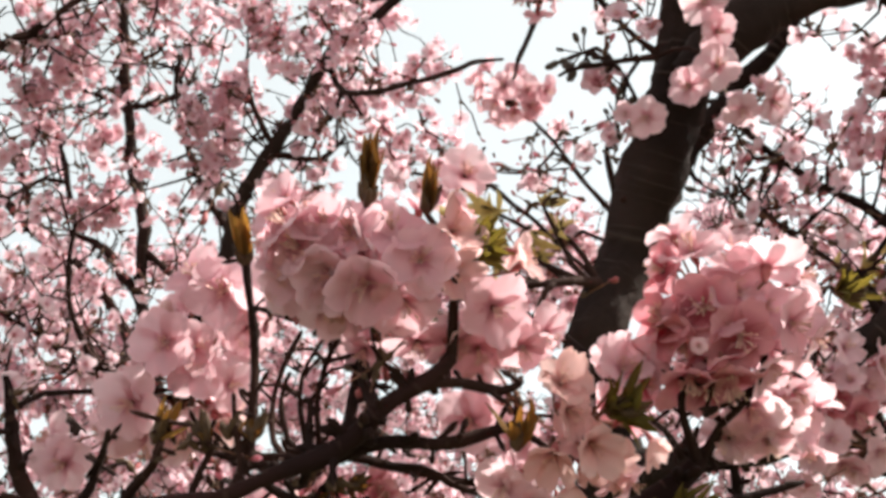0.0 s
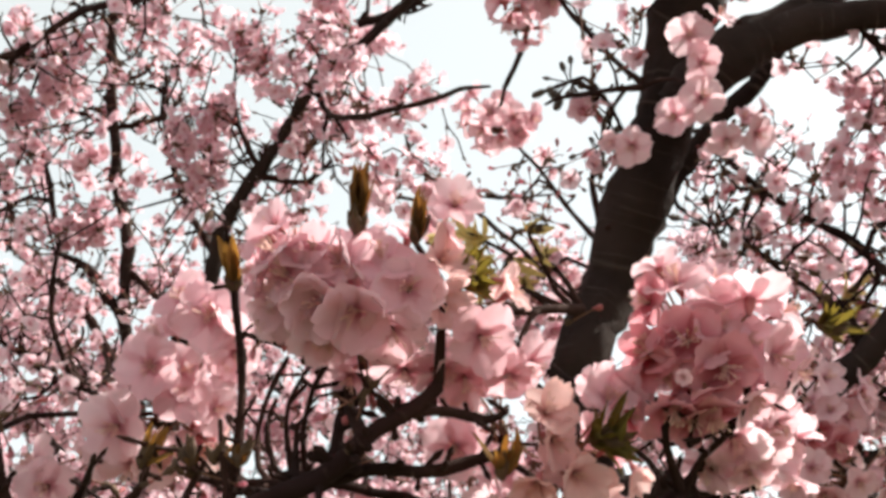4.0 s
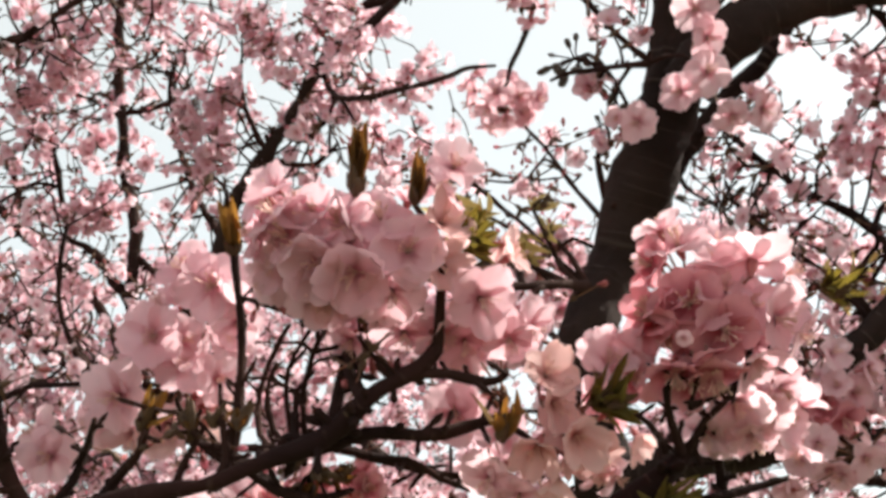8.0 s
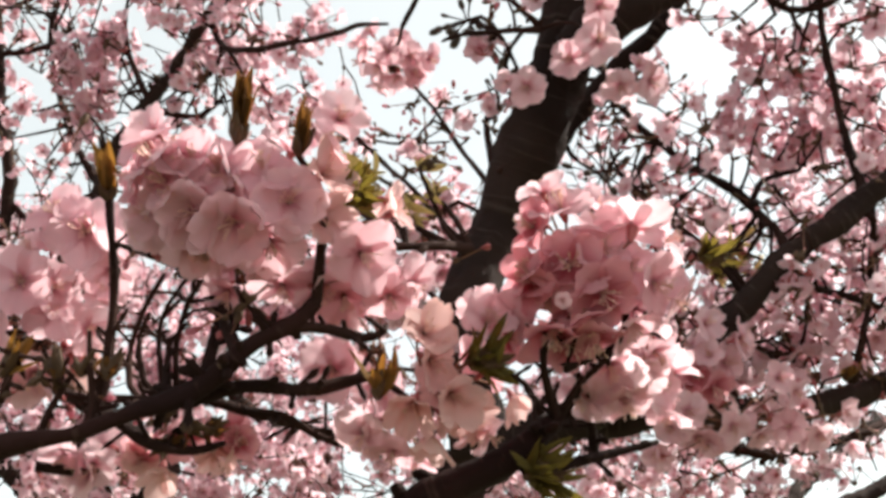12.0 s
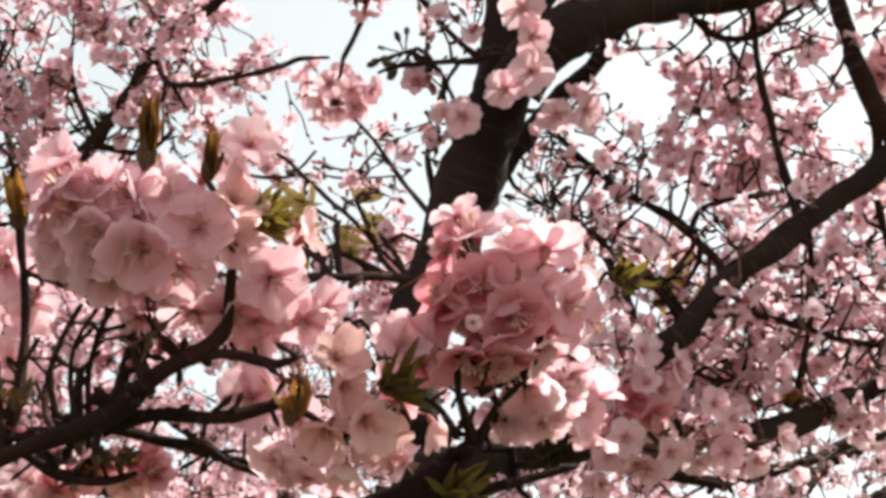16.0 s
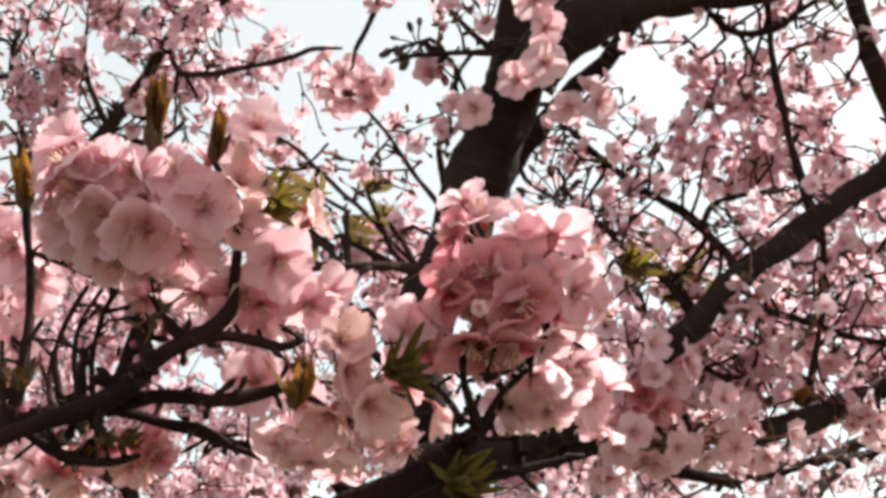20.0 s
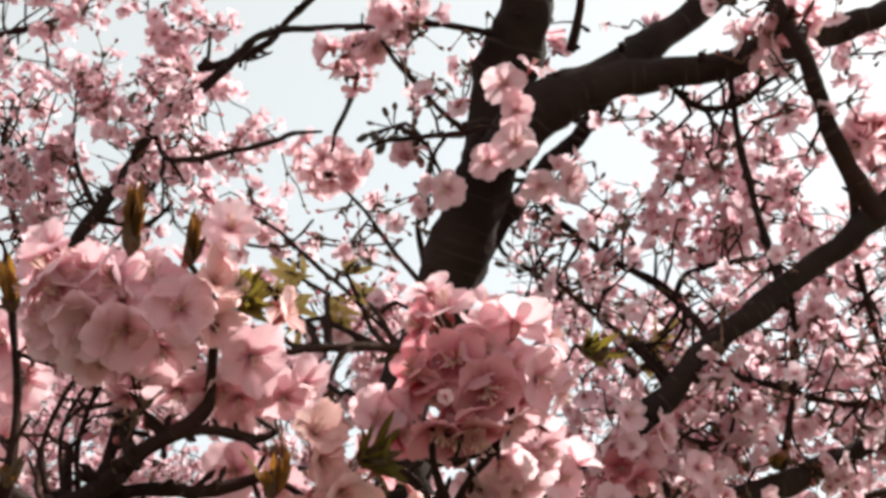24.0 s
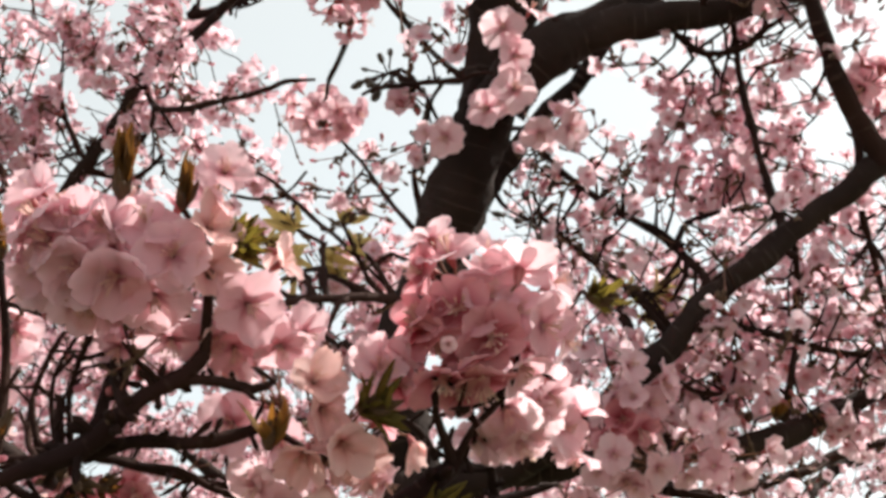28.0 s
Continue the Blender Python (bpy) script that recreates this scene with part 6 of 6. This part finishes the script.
bunches('back', [
    (1.210, 2.090, 2.411, 0.048, 34),
    (0.600, 1.752, 2.278, 0.046, 32),
    (0.461, 1.830, 2.214, 0.049, 36),
    (1.064, 1.716, 2.306, 0.047, 33),
    (0.424, 1.932, 2.164, 0.042, 26),
    (1.306, 2.325, 2.318, 0.048, 34),
    (0.702, 2.015, 2.056, 0.044, 29),
    (0.767, 2.120, 2.408, 0.060, 52),
    (0.649, 1.935, 2.076, 0.048, 33),
    (0.732, 1.758, 2.314, 0.045, 30),
    (0.893, 2.246, 2.049, 0.044, 28),
    (0.962, 1.957, 2.119, 0.051, 38),
    (1.071, 2.009, 2.135, 0.052, 40),
    (0.897, 1.917, 2.295, 0.053, 42),
    (1.009, 1.988, 2.237, 0.042, 25),
    (1.112, 2.111, 2.190, 0.057, 47),
    (0.625, 1.883, 2.084, 0.039, 22),
    (1.232, 2.395, 2.081, 0.050, 37)], True, 'far pink cherry blossom', 0.18)
bunches('back', [
    (1.143, 2.060, 2.307, 0.049, 35),
    (0.880, 1.858, 2.358, 0.049, 36),
    (0.986, 1.953, 2.485, 0.059, 52),
    (0.675, 1.836, 2.144, 0.042, 26),
    (0.559, 1.998, 2.208, 0.043, 28),
    (1.072, 2.012, 2.034, 0.043, 27),
    (1.036, 1.820, 2.321, 0.047, 33),
    (0.937, 1.908, 2.224, 0.052, 40),
    (0.650, 1.962, 2.140, 0.050, 37),
    (0.720, 1.768, 2.230, 0.045, 29),
    (0.507, 1.789, 2.332, 0.038, 21),
    (1.290, 2.141, 2.437, 0.052, 40),
    (0.958, 2.227, 2.318, 0.064, 61),
    (1.002, 1.828, 2.189, 0.053, 42),
    (1.097, 1.967, 2.220, 0.053, 42),
    (0.503, 1.830, 2.172, 0.054, 43),
    (0.479, 2.380, 2.263, 0.054, 44),
    (0.519, 2.118, 2.113, 0.061, 55)], True, 'far pink cherry blossom', 0.18)
bunches('back', [
    (0.663, 1.903, 2.193, 0.054, 44),
    (0.462, 2.013, 2.393, 0.060, 52)], True, 'far pink cherry blossom', 0.18)
bunches('back', [
    (0.031, 2.220, 2.044, 0.055, 45),
    (-0.041, 1.970, 2.213, 0.042, 26),
    (-0.497, 2.608, 2.183, 0.071, 75),
    (-0.428, 2.353, 2.262, 0.053, 41),
    (-0.123, 2.109, 1.953, 0.041, 25),
    (-0.398, 2.248, 1.985, 0.049, 35),
    (-0.438, 2.235, 2.204, 0.058, 49),
    (0.144, 2.199, 2.324, 0.052, 40),
    (-0.481, 2.622, 2.110, 0.059, 52),
    (-0.320, 2.589, 2.197, 0.050, 37),
    (-0.223, 2.230, 2.289, 0.059, 52),
    (0.232, 2.528, 2.148, 0.055, 44),
    (-0.339, 2.131, 2.266, 0.054, 44),
    (-0.205, 2.007, 2.179, 0.055, 44),
    (-0.393, 2.268, 2.397, 0.062, 57),
    (-0.164, 2.762, 2.247, 0.072, 77),
    (0.263, 2.451, 2.005, 0.055, 44),
    (-0.252, 2.330, 2.162, 0.049, 35)], True, 'far pink cherry blossom', 0.18)
bunches('back', [
    (0.247, 2.626, 2.276, 0.071, 75),
    (0.193, 2.121, 2.310, 0.046, 32),
    (-0.209, 2.071, 2.300, 0.043, 27),
    (-0.404, 2.067, 2.330, 0.060, 54),
    (-0.163, 2.087, 2.271, 0.059, 51),
    (0.037, 2.026, 2.102, 0.049, 35),
    (-0.062, 2.199, 2.360, 0.045, 30),
    (0.097, 2.541, 2.191, 0.066, 65),
    (-0.194, 2.494, 2.372, 0.058, 49),
    (0.159, 2.129, 2.302, 0.046, 32),
    (-0.141, 2.045, 2.191, 0.059, 51),
    (-0.286, 2.225, 2.338, 0.055, 44),
    (-0.180, 2.134, 2.108, 0.054, 44),
    (-0.325, 2.769, 2.245, 0.054, 43),
    (-0.434, 2.375, 2.414, 0.065, 63),
    (-0.104, 2.750, 2.347, 0.058, 50),
    (-0.334, 2.470, 2.065, 0.054, 43),
    (-0.273, 2.480, 2.124, 0.063, 59)], True, 'far pink cherry blossom', 0.18)
bunches('back', [
    (-0.076, 2.254, 2.229, 0.056, 46),
    (-0.033, 2.839, 2.113, 0.078, 90),
    (-0.155, 2.053, 2.328, 0.048, 35),
    (0.046, 2.134, 2.115, 0.042, 27),
    (0.003, 2.727, 2.424, 0.074, 81),
    (-0.365, 2.727, 2.156, 0.052, 40),
    (-0.099, 2.814, 2.216, 0.069, 70),
    (-0.283, 2.648, 2.181, 0.059, 51),
    (-0.537, 2.704, 2.448, 0.077, 89),
    (-0.050, 2.606, 2.063, 0.065, 63),
    (0.033, 2.471, 2.440, 0.061, 55),
    (0.205, 2.514, 2.063, 0.065, 62),
    (0.135, 2.409, 1.989, 0.053, 41),
    (-0.392, 2.661, 2.521, 0.072, 76),
    (-0.005, 2.097, 2.308, 0.055, 45),
    (0.257, 2.405, 2.273, 0.055, 45),
    (0.074, 2.543, 2.110, 0.050, 38),
    (-0.363, 2.002, 2.226, 0.054, 42)], True, 'far pink cherry blossom', 0.18)
bunches('back', [
    (0.249, 2.017, 2.296, 0.048, 34),
    (-0.070, 2.065, 2.192, 0.056, 46),
    (-0.392, 2.624, 2.278, 0.054, 43),
    (-0.062, 2.407, 2.348, 0.066, 64),
    (-0.379, 2.764, 2.253, 0.059, 52),
    (0.296, 2.304, 2.343, 0.048, 34),
    (-0.541, 2.825, 2.180, 0.055, 45),
    (0.235, 2.073, 2.118, 0.058, 50)], True, 'far pink cherry blossom', 0.18)
bunches('back', [
    (0.678, 2.139, 2.097, 0.059, 51),
    (-0.111, 1.845, 1.828, 0.043, 27),
    (0.350, 1.744, 1.820, 0.046, 31),
    (0.332, 1.926, 1.832, 0.054, 43),
    (0.406, 2.099, 1.974, 0.057, 47),
    (0.331, 2.109, 1.916, 0.050, 36),
    (-0.022, 1.803, 1.830, 0.052, 39),
    (0.517, 1.768, 1.863, 0.038, 21),
    (0.319, 1.834, 1.858, 0.040, 24),
    (0.016, 1.963, 1.815, 0.053, 41),
    (0.583, 2.147, 2.040, 0.055, 45),
    (0.153, 1.957, 1.987, 0.044, 29),
    (-0.056, 1.668, 1.986, 0.041, 25),
    (0.657, 2.147, 1.981, 0.049, 35),
    (0.286, 1.970, 1.891, 0.056, 46),
    (0.746, 2.061, 1.858, 0.058, 50),
    (0.381, 2.167, 2.069, 0.058, 50),
    (0.369, 2.079, 2.047, 0.054, 42)], True, 'pink cherry blossom further back', 0.18)
bunches('back', [
    (-0.124, 1.904, 1.944, 0.048, 33),
    (-0.005, 2.177, 1.976, 0.052, 39),
    (0.262, 1.847, 1.866, 0.043, 28),
    (0.693, 2.006, 2.066, 0.047, 33),
    (0.516, 2.183, 1.973, 0.057, 48),
    (0.150, 1.813, 1.986, 0.051, 39),
    (0.198, 2.263, 1.877, 0.049, 36),
    (0.240, 1.947, 1.883, 0.057, 48),
    (0.006, 1.791, 1.876, 0.038, 21),
    (0.177, 1.743, 1.983, 0.040, 23),
    (0.701, 1.740, 1.955, 0.053, 42),
    (0.203, 1.923, 2.042, 0.044, 28),
    (0.070, 1.729, 1.962, 0.041, 25),
    (-0.087, 1.857, 1.810, 0.046, 31),
    (0.403, 2.118, 1.834, 0.047, 32),
    (0.395, 2.043, 1.941, 0.049, 35),
    (-0.036, 1.761, 1.894, 0.050, 38),
    (0.295, 2.083, 1.822, 0.061, 54)], True, 'pink cherry blossom further back', 0.18)
bunches('back', [
    (-0.013, 1.891, 1.835, 0.055, 45),
    (0.930, 2.185, 1.971, 0.056, 47),
    (0.262, 2.188, 1.851, 0.047, 32),
    (-0.094, 1.916, 1.927, 0.051, 38),
    (0.720, 1.904, 1.866, 0.050, 38),
    (0.360, 1.824, 2.008, 0.041, 24),
    (0.080, 1.876, 1.937, 0.051, 38),
    (0.110, 1.832, 1.964, 0.041, 25),
    (0.645, 2.098, 2.057, 0.050, 37),
    (0.509, 2.044, 1.999, 0.060, 53),
    (0.480, 1.841, 1.870, 0.054, 43),
    (0.832, 2.041, 1.914, 0.042, 27),
    (0.673, 2.140, 2.004, 0.058, 50),
    (0.577, 2.174, 2.000, 0.065, 62),
    (0.230, 1.981, 1.863, 0.048, 34),
    (0.186, 1.722, 1.979, 0.042, 26),
    (0.585, 1.779, 1.935, 0.049, 35),
    (0.589, 1.689, 1.975, 0.039, 22)], True, 'pink cherry blossom further back', 0.18)
bunches('back', [
    (0.135, 1.785, 1.831, 0.047, 33),
    (-0.056, 2.124, 1.844, 0.060, 54),
    (0.590, 1.933, 2.051, 0.057, 48),
    (0.547, 1.785, 1.821, 0.037, 20),
    (-0.024, 2.033, 2.043, 0.052, 40),
    (0.480, 1.782, 1.967, 0.048, 34)], True, 'pink cherry blossom further back', 0.18)
bunches('left', [
    (-0.350, 2.023, 2.180, 0.045, 30),
    (-0.525, 2.175, 1.982, 0.052, 40),
    (-0.770, 2.333, 2.114, 0.058, 50),
    (-0.711, 2.071, 2.312, 0.051, 39),
    (-0.794, 2.154, 2.164, 0.055, 45),
    (-0.402, 1.919, 2.282, 0.039, 23),
    (-0.561, 2.111, 2.046, 0.058, 50),
    (-0.432, 2.098, 2.089, 0.050, 37),
    (-0.343, 2.061, 2.217, 0.049, 35),
    (-0.578, 2.228, 2.423, 0.059, 51),
    (-0.643, 2.031, 2.167, 0.050, 38),
    (-0.510, 1.893, 2.309, 0.044, 29),
    (-0.627, 2.096, 2.010, 0.050, 37),
    (-0.553, 2.355, 1.988, 0.044, 28),
    (-0.722, 1.825, 2.206, 0.036, 20),
    (-0.775, 2.080, 2.169, 0.058, 49),
    (-0.752, 2.129, 2.271, 0.050, 38),
    (-0.560, 1.901, 2.140, 0.038, 22)], True, 'far pink cherry blossom', 0.18)
bunches('left', [
    (-0.325, 1.912, 2.076, 0.038, 22),
    (-0.604, 1.874, 2.146, 0.041, 25),
    (-0.502, 2.076, 2.246, 0.048, 34),
    (-0.728, 2.340, 2.142, 0.065, 63),
    (-0.378, 1.929, 1.961, 0.040, 24),
    (-0.407, 2.137, 2.063, 0.043, 27),
    (-0.437, 1.968, 2.096, 0.039, 22),
    (-0.698, 2.222, 2.339, 0.051, 39),
    (-0.718, 2.166, 2.425, 0.065, 63),
    (-0.698, 2.115, 2.262, 0.051, 38),
    (-0.403, 2.071, 2.298, 0.061, 55),
    (-0.322, 1.906, 2.172, 0.039, 22),
    (-0.819, 2.255, 2.087, 0.061, 56),
    (-0.636, 1.931, 2.085, 0.053, 42),
    (-0.650, 2.258, 2.172, 0.061, 54),
    (-0.365, 2.077, 1.986, 0.043, 28),
    (-0.527, 2.326, 2.148, 0.046, 31),
    (-0.694, 1.905, 2.280, 0.047, 33)], True, 'far pink cherry blossom', 0.18)
bunches('left', [
    (-0.563, 2.167, 1.988, 0.050, 37),
    (-0.709, 1.942, 1.926, 0.048, 34),
    (-0.370, 2.010, 2.324, 0.052, 40),
    (-0.449, 1.949, 2.321, 0.052, 40)], True, 'far pink cherry blossom', 0.18)
bunches('left', [
    (-0.588, 2.023, 1.963, 0.052, 35),
    (-0.566, 1.859, 1.946, 0.043, 24),
    (-0.357, 1.789, 1.827, 0.045, 27),
    (-0.240, 1.576, 1.796, 0.038, 19),
    (-0.125, 1.650, 1.831, 0.045, 26),
    (-0.521, 1.840, 1.869, 0.046, 28),
    (-0.142, 1.523, 1.822, 0.038, 19),
    (-0.199, 1.589, 1.795, 0.040, 21),
    (-0.414, 1.952, 1.894, 0.053, 36),
    (-0.552, 1.465, 1.827, 0.033, 14),
    (-0.444, 1.937, 1.817, 0.047, 28),
    (-0.174, 1.595, 1.768, 0.034, 15),
    (-0.347, 1.574, 1.863, 0.037, 17),
    (-0.602, 1.708, 1.829, 0.042, 22),
    (-0.574, 1.630, 1.786, 0.039, 20),
    (-0.353, 1.776, 1.880, 0.046, 27),
    (-0.162, 1.742, 1.851, 0.038, 19),
    (-0.425, 1.536, 1.754, 0.035, 15)], True, 'pink cherry blossom on low twigs', 0.18)
bunches('left', [
    (-0.651, 1.566, 1.871, 0.036, 17),
    (-0.317, 1.533, 1.822, 0.036, 17),
    (-0.553, 1.626, 1.790, 0.038, 18),
    (-0.247, 1.892, 1.882, 0.042, 22),
    (-0.544, 1.615, 1.885, 0.039, 19),
    (-0.444, 1.592, 1.761, 0.043, 23),
    (-0.283, 2.033, 1.928, 0.053, 36),
    (-0.657, 1.570, 1.882, 0.036, 17),
    (-0.627, 1.527, 1.830, 0.038, 19),
    (-0.378, 1.703, 1.879, 0.037, 17),
    (-0.261, 1.963, 1.827, 0.048, 30),
    (-0.668, 1.674, 1.906, 0.038, 19),
    (-0.573, 1.567, 1.804, 0.036, 16),
    (-0.390, 1.695, 1.801, 0.038, 18),
    (-0.175, 1.643, 1.898, 0.045, 26),
    (-0.107, 1.607, 1.851, 0.039, 19),
    (-0.410, 1.963, 1.864, 0.052, 35),
    (-0.246, 1.484, 1.809, 0.040, 21)], True, 'pink cherry blossom on low twigs', 0.18)
bunches('left', [
    (-0.391, 1.482, 1.822, 0.040, 21),
    (-0.254, 1.755, 1.787, 0.047, 29),
    (-0.558, 1.884, 1.947, 0.045, 26),
    (-0.263, 1.621, 1.810, 0.044, 25),
    (-0.562, 1.692, 1.860, 0.041, 22),
    (-0.162, 1.880, 1.846, 0.043, 24),
    (-0.325, 1.490, 1.858, 0.036, 17),
    (-0.174, 1.836, 1.851, 0.045, 26),
    (-0.314, 1.482, 1.808, 0.037, 18)], True, 'pink cherry blossom on low twigs', 0.18)
bunches('main', [
    (0.299, 1.341, 1.842, 0.030, 14),
    (0.474, 1.511, 1.806, 0.040, 25),
    (-0.009, 1.465, 1.749, 0.039, 23),
    (0.342, 1.401, 1.783, 0.036, 21),
    (0.252, 1.368, 1.738, 0.032, 16),
    (0.457, 1.449, 1.878, 0.033, 17),
    (0.215, 1.536, 1.836, 0.042, 27),
    (0.032, 1.366, 1.860, 0.031, 14),
    (-0.142, 1.607, 1.776, 0.041, 26),
    (0.359, 1.508, 1.880, 0.037, 21),
    (-0.057, 1.583, 1.836, 0.043, 28),
    (-0.030, 1.469, 1.822, 0.040, 25),
    (0.360, 1.340, 1.786, 0.032, 16),
    (-0.037, 1.414, 1.806, 0.030, 14),
    (0.455, 1.376, 1.857, 0.030, 14),
    (0.442, 1.493, 1.810, 0.041, 26),
    (0.479, 1.467, 1.856, 0.039, 23),
    (0.329, 1.267, 1.839, 0.030, 13)], False, 'pink cherry blossom on low twigs', 0.18)
bunches('main', [
    (0.292, 1.283, 1.784, 0.030, 14),
    (-0.035, 1.348, 1.841, 0.029, 13)], False, 'pink cherry blossom on low twigs', 0.18)
sprigs('left', 300, ((-0.80, 0.97, 1.77), (-0.11, 1.94, 2.71)), 0.10, 'scattered pink flowers and dark buds', False, 0.5)
sprigs('left', 140, ((-0.96, 1.18, 1.78), (0.02, 2.33, 2.48)), 0.2, 'scattered pink flowers and dark buds', True, 0.5)
sprigs('main', 200, ((0.22, 0.70, 1.74), (0.82, 1.41, 2.42)), 0.09, 'scattered pink flowers and dark buds', False, 0.5)
sprigs('main', 50, ((0.01, 0.79, 1.88), (0.35, 1.36, 2.38)), 0.05, 'dark flower buds on short shoots', False, 0.85)
sprigs('near', 12, ((-0.30, 0.50, 1.65), (0.04, 0.83, 1.82)), 0.03, 'small buds on the near bough', False, 0.95)
sprigs('back', 420, ((-0.28, 1.62, 1.95), (1.60, 2.92, 2.84)), 0.24, 'far pink flowers and buds', True)
spurs('near', 260, ((-0.34, 0.47, 1.62), (0.30, 0.85, 1.92)))
spurs('main', 300, ((0.11, 0.60, 1.71), (0.82, 1.42, 2.48)))
spurs('left', 300, ((-0.89, 0.96, 1.76), (0.11, 1.95, 2.74)))
# ---- the crowns go on past the view ----
outer_crown('left', (-0.24, 1.74, 1.35), 0.024, [(-1.35, 1.35, 2.1), (-1.6, 2.0, 2.5), (-1.35, 2.7, 2.7), (-1.0, 1.3, 1.7)])
outer_crown('back', (0.21, 2.64, 1.3), 0.028, [(2.3, 2.5, 2.3), (2.6, 3.2, 2.6), (1.9, 2.2, 1.7)])
outer_crown('main', (0.271, 0.846, 2.383), 0.016, [(-0.75, 1.0, 2.95), (-0.6, 1.5, 3.3), (-0.25, 0.55, 2.95), (0.05, 0.0, 2.7)])
outer_crown('near', (-0.55, 0.71, 1.0), 0.02, [(-1.05, 0.3, 1.9), (-1.3, 0.95, 2.0), (-0.95, -0.1, 2.15)])
